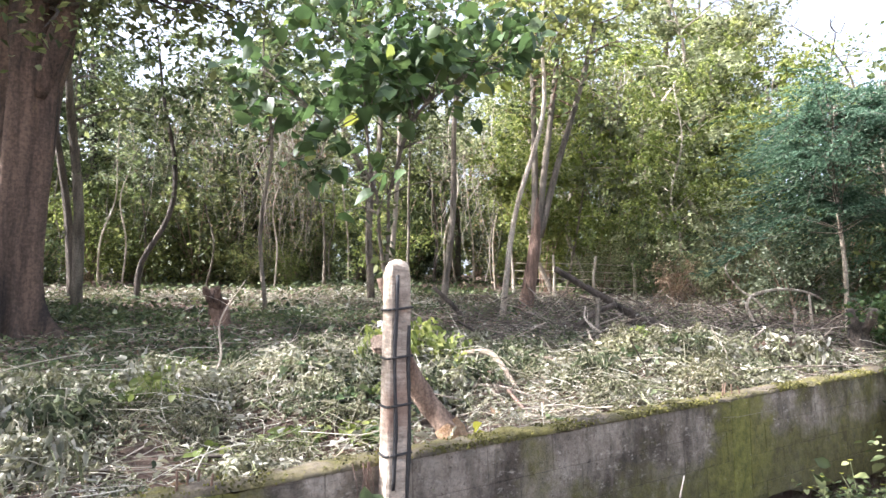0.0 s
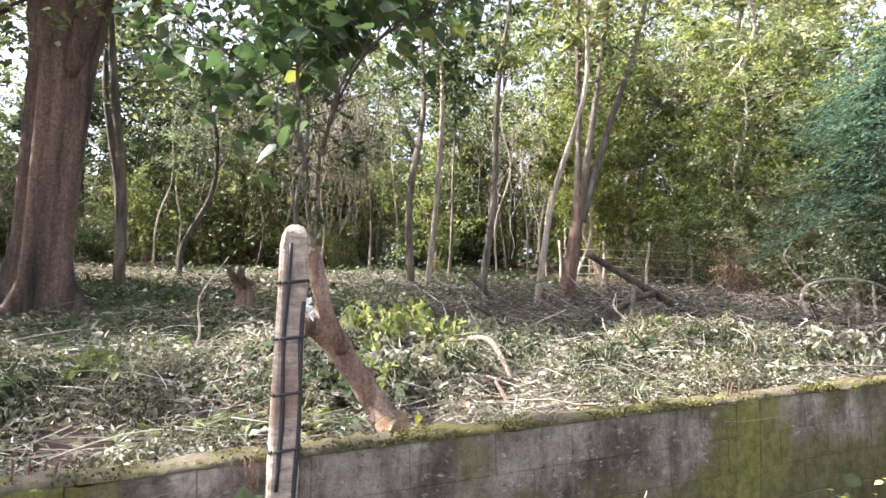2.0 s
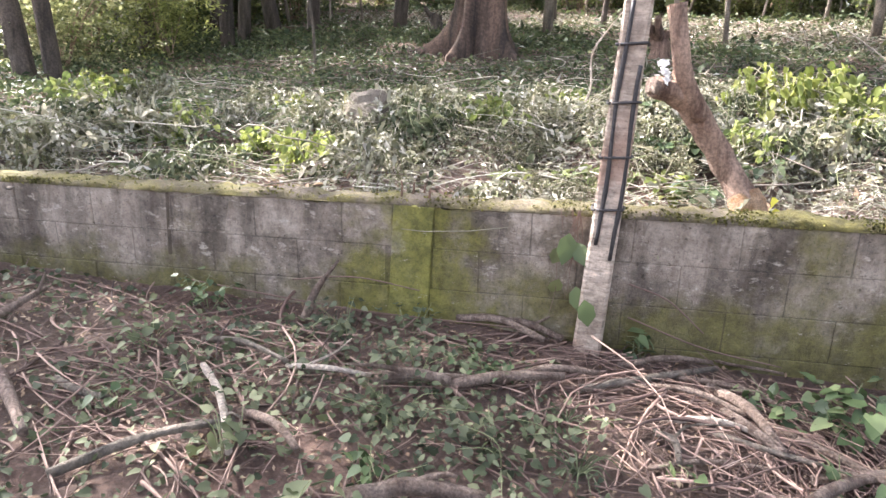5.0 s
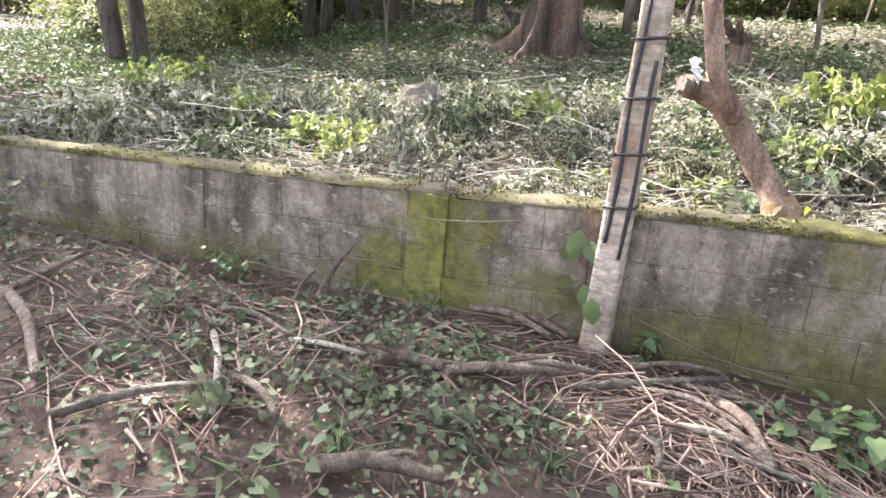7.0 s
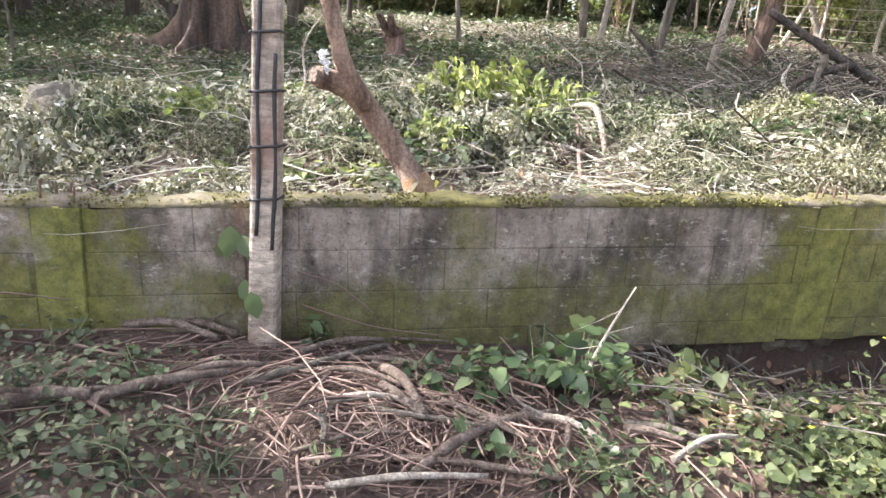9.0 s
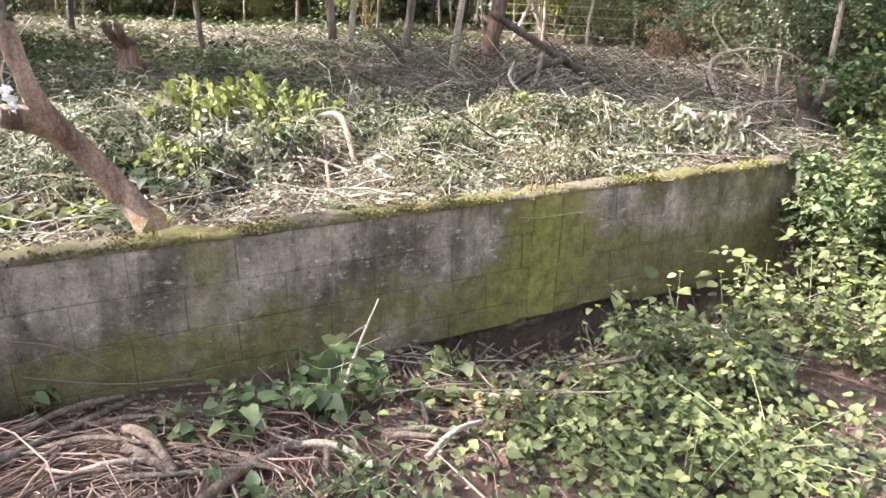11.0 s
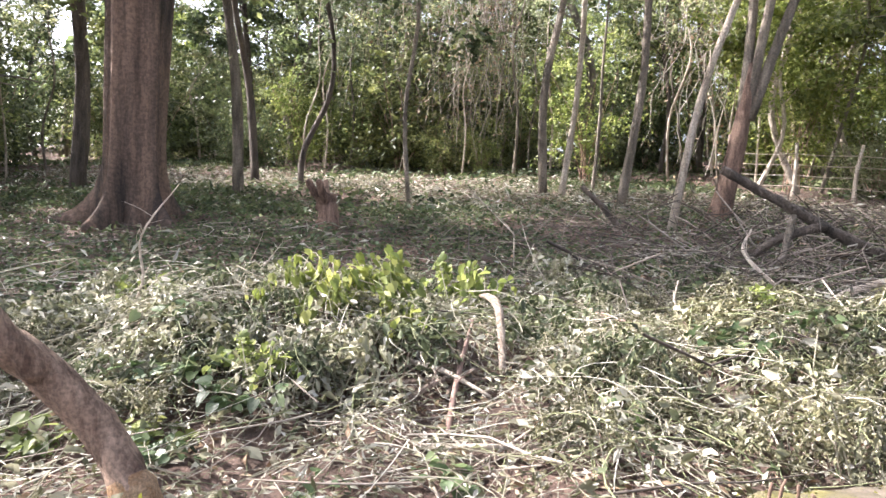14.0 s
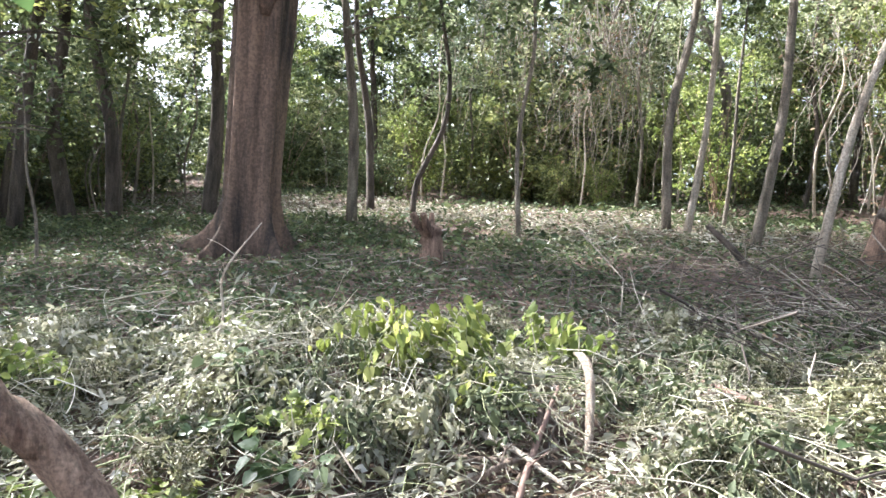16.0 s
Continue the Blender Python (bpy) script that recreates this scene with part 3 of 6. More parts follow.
# ---- trees ----
def crown_points(ends, per, spread, g, flat=0.75):
    """Leaves set along small drooping sprays round each end, so that the crown has tufts and gaps."""
    ends = np.asarray(ends, float)
    k = 6
    way = g.normal(0, 1, (len(ends), k, 3)) * spread * (1.5, 1.5, 1.2 * flat)
    pick = g.integers(0, k, (len(ends), per))
    way = np.take_along_axis(way, pick[..., None], 1)
    f = g.uniform(0.1, 1.0, (len(ends), per, 1)) ** 0.7
    sag = np.concatenate([0 * f, 0 * f, -0.25 * spread * f * f], -1)
    return (ends[:, None] + way * f + sag + g.normal(0, spread * 0.20, (len(ends), per, 3))).reshape(-1, 3)


def leaf_fan(name, at, size, mat, parent, g, droop=0.35, label="", shape=DIAMOND, slim=0.55):
    way = g.normal(0, 1, at.shape)
    way[:, 2] = way[:, 2] * 0.5 - droop
    up = g.normal(0, 0.6, at.shape) + np.array([0, 0, 1.0])
    return leaves(name, at, way, up, size * g.uniform(0.6, 1.25, len(at)), mat, parent, label, shape, slim)


def tree(name, at, top, radius, label, bark, leafmat, seed, crown_lo=0.4, clumps=36, per=70, spread=0.42, reach=1.6, leaf=0.15, bend=0.15, height=None, group="", flat=0.75, slim=0.55):
    """A tree from its foot to its top, with limbs and a ragged crown of many leaves."""
    g = np.random.default_rng(seed)
    at, top, radius = np.asarray(at, float), np.asarray(top, float), radius * 0.72
    t = thing(name, at, label, "tree", group)
    rise = top - at
    mids = [rise * f + np.append(g.normal(0, bend, 2), 0) * (f < 1) for f in (0.25, 0.5, 0.75, 1.0)]
    line = [np.array([0, 0, -0.15])] + mids
    limb("trunk", line, [radius * 1.25, radius, radius * 0.85, radius * 0.6, radius * 0.25], bark, t, sides=10, n=18, rough=0.07, seed=seed)
    path = spline(line, 40)
    ends, branch = [], []
    k = max(6, clumps // 3)
    for i in range(k):
        f = crown_lo + (1 - crown_lo) * (i + g.uniform(0, 1)) / k
        p0 = path[min(39, int(f * 39))]
        a = g.uniform(0, 6.283)
        r = reach * (1.1 - 0.6 * abs(f - 0.65)) * g.uniform(0.5, 1.1)
        tip = p0 + np.array([math.cos(a) * r, math.sin(a) * r, r * g.uniform(0.1, 0.7)])
        mid = (p0 + tip) / 2 + np.array([0, 0, 0.12 * r]) + g.normal(0, 0.06, 3)
        branch.append(spline([p0, mid, tip], 6))
        ends += [tip, mid + g.normal(0, 0.3, 3), tip + g.normal(0, 0.45, 3)]
    for line in branch:
        rods("branch", [line], [radius * 0.32], bark, t, sides=5, taper=0.3)
    sway = np.repeat(g.uniform(0.4, 1.35, len(ends)), per)[:, None]
    pts = crown_points(ends, per, spread, g, flat)
    leaf_fan("crown", np.repeat(np.asarray(ends), per, 0) + (pts - np.repeat(np.asarray(ends), per, 0)) * sway, leaf, leafmat, t, g, slim=slim)
    return t


def shrub(name, at, height, width, label, leafmat, seed, count=1800, leaf=0.09, group="", stems=9, bark=None, slim=0.5, category="shrub"):
    g = np.random.default_rng(seed)
    t = thing(name, at, label, category, group)
    lines, ends = [], []
    for i in range(stems):
        a, r = g.uniform(0, 6.283), width * g.uniform(0.2, 0.6)
        h = height * g.uniform(0.6, 1.0)
        tip = np.array([math.cos(a) * r, math.sin(a) * r, h])
        lines.append(spline([(g.normal(0, 0.08), g.normal(0, 0.08), -0.1), tip * np.array([0.35, 0.35, 0.5]) + g.normal(0, 0.05, 3), tip], 6))
        for f in (0.45, 0.7, 0.9, 1.0):
            ends.append(lines[-1][min(5, int(f * 5))] + g.normal(0, width * 0.13, 3))
    for line in lines:
        rods("stem", [line], [g.uniform(0.010, 0.022)], bark or BARK_BROWN, t, sides=5, taper=0.35)
    at_l = crown_points(ends, max(6, count // len(ends)), 1.0, g, 0.8)
    mid = np.repeat(np.asarray(ends), max(6, count // len(ends)), 0)
    at_l = mid + (at_l - mid) * np.repeat(width * g.uniform(0.07, 0.22, len(ends)), max(6, count // len(ends)))[:, None]
    at_l[:, 2] = np.abs(at_l[:, 2] - 0.03) + 0.03
    leaf_fan("foliage", at_l, leaf, leafmat, t, g, slim=slim)
    return t


def on_plot(x, y, dz=0.0):
    return (x, y, float(plot_z(x, y)) + dz)


def big_tree():
    """The old tree with flared roots and two heavy limbs."""
    x, y = -6.42, 9.70
    z = float(plot_z(x, y))
    t = thing("old_tree", (x, y, z), "massive old tree with brown flaky bark and flared roots", "tree")
    bm = bmesh.new()
    hs = [-0.3, 0.0, 0.08, 0.18, 0.3, 0.5, 0.8, 1.2, 1.6, 2.0, 2.5, 3.0, 3.5, 4.0, 4.5, 5.0, 6.2]
    n = 64
    rings = []
    for h in hs:
        r0 = 0.365 + 0.014 * h + (0.09 if h > 4.2 else 0)
        flare = 0.50 * math.exp(-max(h, 0) / 0.32)
        ring = []
        for k in range(n):
            a = k / n * 6.283
            fin = max(0, math.cos(5 * a + 0.6)) ** 2 + 0.5 * max(0, math.cos(3 * a + 2)) ** 3
            flute = 0.055 * math.cos(5 * a + 0.6 + h * 0.1) + 0.035 * math.cos(9 * a + 1 + h * 0.3) + 0.025 * math.cos(3 * a + h * 0.5)
            r = r0 + flare * fin * 1.2 + flute
            ring.append(bm.verts.new((math.cos(a) * r + 0.02 * h, math.sin(a) * r, h)))
        rings.append(ring)
    for a_, c_ in zip(rings, rings[1:]):
        for k in range(n):
            bm.faces.new((a_[k], a_[(k + 1) % n], c_[(k + 1) % n], c_[k])).smooth = True
    bm.faces.new(rings[-1])
    part("trunk", bm, BARK_BIG, t)
    g = np.random.default_rng(41)
    ends, branch = [], []
    limb("limb", [(0.30, -0.1, 3.6), (0.62, -0.2, 4.6), (1.1, -0.35, 5.8), (1.7, -0.4, 7.4)], [0.20, 0.18, 0.15, 0.06], BARK_BIG, t, "", 10, 14, 0.06, 9)
    for q in [np.array(p) for p in ((0.9, -0.5, 5.0), (1.9, -0.2, 6.2), (2.4, 0.5, 5.6), (1.2, 0.8, 6.2), (1.4, -0.6, 6.0), (-1.0, -0.3, 4.9), (-1.7, -0.5, 5.5), (-2.3, 0.2, 4.8))]:
        for _ in range(4):
            tip = q + g.normal(0, 0.55, 3)
            branch.append(spline([q * (0.45, 0.45, 1.0), (q + tip) / 2, tip], 5))
            ends += [tip, tip + g.normal(0, 0.35, 3)]
    # the last two limbs are added high out of view to shade the brushwood
    for i, (dx, dy, h, r) in enumerate(((2.6, -0.5, 8.8, 0.26), (-2.4, 0.8, 9.2, 0.28), (0.4, 2.2, 9.6, 0.25), (1.2, -2.4, 8.6, 0.2), (0.4, -3.2, 9.6, 0.2), (2.2, -2.5, 9.9, 0.2))):
        pts = [(0.1, 0, 4.6), (dx * 0.35, dy * 0.35, 6.2), (dx * 0.7, dy * 0.7, 7.4), (dx, dy, h)]
        limb("limb", pts, [r * 1.2, r, r * 0.7, r * 0.3], BARK_BIG, t, "", 10, 14, 0.06, i)
        for q in spline(pts, 12)[4:]:
            for _ in range(5):
                a, rr = g.uniform(0, 6.283), g.uniform(0.7, 2.3)
                tip = q + np.array([math.cos(a) * rr, math.sin(a) * rr, g.uniform(-0.4, 1.2)])
                branch.append(spline([q, (q + tip) / 2 + g.normal(0, 0.12, 3), tip], 5))
                ends += [tip, (q + tip) / 2 + g.normal(0, 0.3, 3)]
    for line in branch:
        rods("branch", [line], [0.035], BARK_DARK, t, sides=5, taper=0.3)
    leaf_fan("crown", crown_points(ends, 42, 0.42, g), 0.17, LEAF_DARK, t, g)


big_tree()

TRUNKS = (
    # x, y, top offset, height, radius, bark, leaves, crown start
    (-3.5, 13.2, (-0.25, 0.0), 7.0, 0.055, BARK_GREY, LEAF_FOREST, 0.42, "thin dark sapling standing alone in the clearing"),
    (-1.63, 15.5, (0.1, 0.2), 8.2, 0.105, BARK_GREY, LEAF_DARK, 0.5, "slim brown-barked tree at the back of the clearing"),
    (-1.24, 15.3, (0.25, 0.1), 8.4, 0.085, BARK_PALE, LEAF_DARK, 0.5, "slim pale-barked tree beside a browner one"),
    (-0.87, 16.6, (0.0, 0.2), 5.4, 0.05, BARK_GREY, LEAF_FOREST, 0.55, "thin grey sapling at the back of the clearing"),
    (0.05, 14.4, (0.65, 0.1), 8.6, 0.10, BARK_GREY, LEAF_DARK, 0.52, "slim grey tree with a dark leafy top"),
    (1.12, 11.9, (1.15, 0.1), 7.8, 0.066, BARK_PALE, LEAF_FOREST, 0.6, "slender pale-barked tree leaning sideways"),
    (-7.1, 12.8, (-0.7, -0.4), 8.0, 0.13, BARK_GREY, LEAF_DARK, 0.45, "grey-barked tree behind the old tree"),
    (-13.6, 10.4, (-0.8, -0.6), 9.0, 0.21, BARK_DARK, LEAF_DARK, 0.25, "dark leaning tree at the edge of the wood"),
    (-12.8, 11.0, (-1.2, -0.8), 8.6, 0.19, BARK_DARK, LEAF_DARK, 0.25, "dark leaning tree at the edge of the wood"),
    (-8.9, 3.5, (-1.4, -0.8), 5.7, 0.17, BARK_DARK, LEAF_DARK, 0.4, "dark forked tree close to the wall"),
    (-8.5, 3.7, (0.4, -0.6), 5.6, 0.13, BARK_DARK, LEAF_DARK, 0.5, "dark tree beside a forked one"),
    # unseen tree, placed so that its crown shades the plot's left side
    (-12.0, 4.2, (0.2, 0.3), 7.6, 0.18, BARK_DARK, LEAF_DARK, 0.35, "dark-barked leafy tree added to shade the clearing's left side"),
    # two trees out of view, added so that their shade falls on the lane
    (-8.3, 0.2, (0.2, 0.2), 7.8, 0.17, BARK_DARK, LEAF_DARK, 0.35, "dark-barked spreading tree out of view, added to shade the lane"),
    (-9.8, 0.9, (0.3, 0.1), 8.8, 0.19, BARK_DARK, LEAF_DARK, 0.45, "dark-barked spreading tree out of view, added to shade the lane"),
    # three more trees added to shade the ground left of the heap
    (-12.4, 8.8, (0.5, 0.3), 10.2, 0.17, BARK_DARK, LEAF_FOREST, 0.45, "dark-barked tree added to shade the clearing's left side"),
    (-12.2, 6.6, (0.3, 0.2), 9.8, 0.17, BARK_DARK, LEAF_DARK, 0.3, "dark-barked leafy tree added to shade the clearing's left side"),
    (-11.7, 8.0, (0.2, -0.2), 10.0, 0.17, BARK_DARK, LEAF_DARK, 0.3, "dark-barked leafy tree added to shade the clearing's left side"),
    (-15.3, 9.8, (0.3, 0.3), 9.0, 0.26, BARK_DARK, LEAF_FOREST, 0.35, "dark-barked tree deeper in the wood"),
    (-11.1, 12.3, (0.2, 0.2), 9.2, 0.20, BARK_DARK, LEAF_FOREST, 0.35, "dark-barked tree deeper in the wood"),
    (-8.2, 14.6, (-1.0, -0.4), 8.4, 0.11, BARK_DARK, LEAF_FOREST, 0.8, "slim dark tree behind the clearing"),
    (-7.65, 7.2, (-0.2, -0.2), 2.6, 0.03, BARK_GREY, LEAF_COVER, 0.8, "thin bare sapling in the ground cover"),
)
for k, (x, y, (dx, dy), h, r, bark, lf, lo, label) in enumerate(TRUNKS):
    base = on_plot(x, y)
    small, wide = h < 6, x < -8.2 and y < 9
    tree("tree", base, (x + dx, y + dy, base[2] + h), r, label, bark, lf, 100 + k, lo, 10 if small else 50 if wide else 36, 26 if small else 80 if wide else 40 if x < -6 and 11.5 < y < 16 else 50, 0.25 if small else 0.42, 0.6 if small else 2.2 if wide else 1.6, 0.10 if small else 0.18, 0.05 if small else 0.12)


def twin_tree():
    x, y = 1.75, 13.0
    z = float(plot_z(x, y))
    t = thing("three_stemmed_tree", (x, y, z), "reddish-barked tree splitting into three leaning stems", "tree")
    limb("trunk", [(-0.1, 0, -0.2), (0.02, 0, 0.4), (0.12, 0, 1.1), (0.19, 0, 1.75), (0.22, 0, 2.3)], [0.18, 0.145, 0.13, 0.10, 0.05], BARK_RED, t, "", 12, 12, 0.07, 3)
    g = np.random.default_rng(77)
    ends, branch = [], []
    for i, (dx, dy, h) in enumerate(((0.1, 0.2, 7.6), (0.9, -0.1, 8.2), (2.0, 0.2, 8.4))):
        pts = [(0.15 + 0.05 * i, 0, 1.5), (0.15 + dx * 0.25, dy * 0.3, 3.0), (0.1 + dx * 0.6, dy * 0.7, 5.2), (dx, dy, h)]
        limb("stem", pts, [0.08, 0.066, 0.055, 0.025], BARK_GREY, t, "", 9, 16, 0.06, i)
        for q in spline(pts, 14)[7:]:
            for _ in range(3):
                a, rr = g.uniform(0, 6.283), g.uniform(0.5, 1.5)
                tip = q + np.array([math.cos(a) * rr, math.sin(a) * rr, g.uniform(-0.2, 0.8)])
                branch.append(spline([q, (q + tip) / 2 + g.normal(0, 0.1, 3), tip], 5))
                ends.append(tip)
    for line in branch:
        rods("branch", [line], [0.022], BARK_RED, t, sides=4, taper=0.3)
    leaf_fan("crown", crown_points(ends, 28, 0.38, g), 0.15, LEAF_FOREST, t, g)


twin_tree()


def bent_tree():
    x, y = -6.5, 14.0
    z = float(plot_z(x, y))
    t = thing("bent_tree", (x, y, z), "thin dark tree with a curved trunk", "tree")
    limb("trunk", [(0, 0, -0.1), (0.05, 0, 0.8), (0.55, 0.1, 1.9), (0.62, 0.1, 3.0), (0.35, 0, 4.4), (0.1, 0, 6.0)], [0.07, 0.06, 0.055, 0.05, 0.04, 0.02], BARK_DARK, t, "", 9, 24, 0.06, 5)
    g = np.random.default_rng(15)
    ends = np.array([[0.5, 0.1, 3.0], [0.4, 0, 4.0], [0.2, 0, 5.0], [0.1, 0, 6.0]]).repeat(9, 0) + g.normal(0, 0.6, (36, 3))
    leaf_fan("crown", crown_points(ends, 22, 0.3, g), 0.13, LEAF_FOREST, t, g)


bent_tree()


# ---- the wood behind ----
def wood():
    g = np.random.default_rng(21)
    spots, used = [], set()

    def put(proto, x, y, s):
        m = Matrix.LocRotScale((x, y, float(plot_z(x, min(y, 40))) - 0.05), Euler((0, 0, g.uniform(0, 6.283))), None)
        c = copy_thing(proto, m) if proto in used else proto
        used.add(proto)
        c.matrix_basis = m
        c.scale = (s * g.uniform(0.85, 1.2), s * g.uniform(0.85, 1.2), s)

    def spread(count, near, far, lo, hi, gap, protos, odds, size, clear=2.5):
        n = tries = 0
        while n < count and tries < 6000:
            tries += 1
            a, d = radians(g.uniform(lo, hi)), g.uniform(near, far)
            x, y = 1.0 - math.sin(a) * d, 1.5 + math.cos(a) * d
            if x < -3 and abs(y - 15.4 + 0.09 * x) < 2.2:
                continue
            edge = 1.8 * math.sin(a * 7 + 1) + 1.0 * math.sin(a * 17)
            if d < near + edge or wall_uv(x, y)[1] < clear or any((x - p) ** 2 + (y - q) ** 2 < gap * gap for p, q in spots):
                continue
            spots.append((x, y))
            put(protos[g.choice(len(protos), p=odds)], x, y, g.uniform(*size))
            n += 1

    trees = []
    specs = ((10.5, 0.13, BARK_DARK, LEAF_DARK, 0.30, 2.3, 0.15), (12.0, 0.15, BARK_GREY, LEAF_FOREST, 0.32, 2.6, 0.15), (9.0, 0.10, BARK_PALE, LEAF_GREY, 0.25, 2.0, 0.14), (8.0, 0.11, BARK_DARK, LEAF_DARK, 0.22, 2.2, 0.14), (6.5, 0.08, BARK_PALE, LEAF_LIME, 0.3, 1.8, 0.11))
    for k, (h, r, bark, lf, lo, reach, leaf) in enumerate(specs):
        trees.append(tree("forest_tree", (0, -40 - 5 * k, 0), (0.7 - 0.4 * k, -40 - 5 * k, h), r, "tall leafy forest tree behind the clearing", bark, lf, 300 + k, lo, 54, 120, 0.40, reach, leaf * 1.3, 0.45, group="trees of the wood", flat=0.6))
    shrubs = []
    for k, (h, w, lf, leaf) in enumerate(((3.0, 2.6, LEAF_FOREST, 0.13), (2.4, 2.4, LEAF_DARK, 0.14), (3.2, 2.2, LEAF_LIME, 0.12), (2.2, 2.2, LEAF_GREY, 0.11), (2.6, 2.2, LEAF_DRY, 0.10))):
        shrubs.append(shrub("forest_shrub", (5, -40 - 5 * k, 0), h, w, "dense leafy shrub at the edge of the wood" if k < 4 else "half-dry brownish shrub at the edge of the wood", lf, 400 + k, 5200, leaf * 0.9, "shrubs of the wood", 11))
    saplings = [tree("sapling", (10, -40 - 5 * k, 0), (10.3 - 0.5 * k, -40 - 5 * k, h), r, "thin straight sapling in the wood", bark, LEAF_GREY, 440 + k, 0.55, 9, 40, 0.35, 0.8, 0.10, 0.12, group="saplings of the wood") for k, (h, r, bark) in enumerate(((5.5, 0.035, BARK_PALE), (4.5, 0.03, BARK_GREY), (6.5, 0.045, BARK_GREY)))]
    # trees: a ragged band round the clearing
    spread(28, 19.5, 29, -24, 80, 2.1, trees, [0.17, 0.25, 0.20, 0.15, 0.23], (0.6, 1.2))
    spread(20, 29, 42, -26, 88, 3.0, trees, [0.20, 0.3, 0.2, 0.1, 0.2], (0.9, 1.2))
    # shrubs below them and thin stems between
    spread(46, 19, 28, -16, 72, 0.9, shrubs, [0.28, 0.26, 0.16, 0.24, 0.06], (0.35, 1.6))
    spread(34, 26, 36, -26, 86, 1.2, shrubs, [0.22, 0.60, 0.05, 0.13, 0.0], (0.9, 1.9))
    spread(50, 16.5, 27, -14, 78, 0.5, saplings, [0.4, 0.3, 0.3], (0.8, 1.25))
    # the thicket to the right of the clearing
    for x, y, k, s in ((6.4, 14.2, 3, 1.0), (5.2, 15.6, 0, 0.7), (8.2, 13.2, 0, 1.3), (9.8, 14.6, 0, 1.5), (7.2, 16.4, 3, 1.2), (11.2, 12.5, 1, 1.5), (4.4, 17.5, 3, 0.7), (8.9, 17.6, 1, 1.3), (4.9, 13.6, 4, 0.42), (6.6, 12.2, 3, 0.8), (13.5, 14.5, 1, 1.7), (12.5, 17.5, 0, 1.8), (9.5, 11.0, 1, 1.1)):
        put(shrubs[k], x, y, s)
    for x, y, k, s in ((-12.5, 5.6, 2, 1.0), (-14.5, 7.6, 2, 1.1), (-11.0, 6.4, 0, 0.7), (-16.5, 5.2, 2, 1.3), (-10.3, 4.4, 3, 0.8), (-17.0, 9.0, 0, 1.2), (-13.2, 4.2, 0, 1.0), (-19.5, 13.2, 1, 1.5), (-18.5, 10.8, 1, 1.3), (-20.0, 16.0, 1, 1.6)):
        put(shrubs[k], x, y, s)
    for x, y, k, s in ((6.2, 17.2, 2, 1.0), (7.8, 18.8, 2, 0.9), (4.6, 19.6, 4, 1.1), (6.6, 20.8, 4, 1.3), (3.2, 18.0, 4, 1.05), (2.2, 17.4, 4, 0.8), (5.6, 16.0, 4, 0.8), (7.8, 15.4, 4, 0.75), (9.6, 16.6, 4, 1.0)):
        put(trees[k], x, y, s)
    for x, y, k, s in ((-22.0, 12.5, 3, 1.1), (-24.0, 16.0, 0, 1.1), (-21.5, 18.5, 3, 1.0), (-20.5, 9.5, 0, 1.1), (-12.5, 23.5, 0, 1.1), (-15.0, 25.0, 3, 1.2), (-9.0, 24.0, 3, 1.0), (-27.0, 18.0, 2, 1.2), (-25.0, 22.0, 1, 1.3), (-22.0, 24.5, 4, 1.3), (-28.0, 13.0, 1, 1.2)):
        put(trees[k], x, y, s)
    # distant woods closing the view
    a = np.radians(g.uniform(-40, 100, 20000))
    d = g.uniform(40, 52, len(a))
    x, y = 1.0 - np.sin(a) * d, 1.5 + np.cos(a) * d
    top = 6.0 + 2.5 * waves(a * 30, a * 7, 1.0, 31) + 1.5 * waves(a * 90, a * 3, 1.0, 32)
    top = np.where(a < np.radians(-12), top * 0.62, top)
    z = plot_z(x, np.minimum(y, 40)) + top * g.uniform(0, 1, len(a)) ** 0.8
    pts = np.stack([x, y, z], -1)
    tagged(leaf_fan("far_wood", pts, 0.75, LEAF_FOREST, None, g, slim=0.8), "distant woodland closing the view", "woods", kind="stuff")


wood()


# ---- rough light shelter of ground litter ----
def scatter(n, u0, u1, v0, v1, seed, dens=None):
    g = np.random.default_rng(seed)
    u, v = g.uniform(u0, u1, n), g.uniform(v0, v1, n)
    x, y = u * UX - v * UY, 3.41 + u * UY + v * UX
    if dens is not None:
        keep = g.uniform(0, 1, n) < dens(x, y)
        x, y = x[keep], y[keep]
    return x, y, g


def litter(name, n, u0, u1, v0, v1, seed, size, mat, label, dens=None, lift=0.05, flat=0.9, slim=0.5, shape=DIAMOND, kind="stuff", category="leaf litter"):
    x, y, g = scatter(n, u0, u1, v0, v1, seed, dens)
    z = ground_z(x, y) + np.abs(g.normal(0, lift, len(x))) + 0.006
    at = np.stack([x, y, z], -1)
    way = g.normal(0, 1, at.shape)
    way[:, 2] *= 0.45
    up = g.normal(0, 1.15 - flat, at.shape) + np.array([0, 0, 1.0])
    ob = leaves(name, at, way, up, size * np.clip(g.lognormal(0, 0.35, len(at)), 0.4, 1.7), mat, None, label, shape, slim)
    return tagged(ob, label, category, kind=kind)


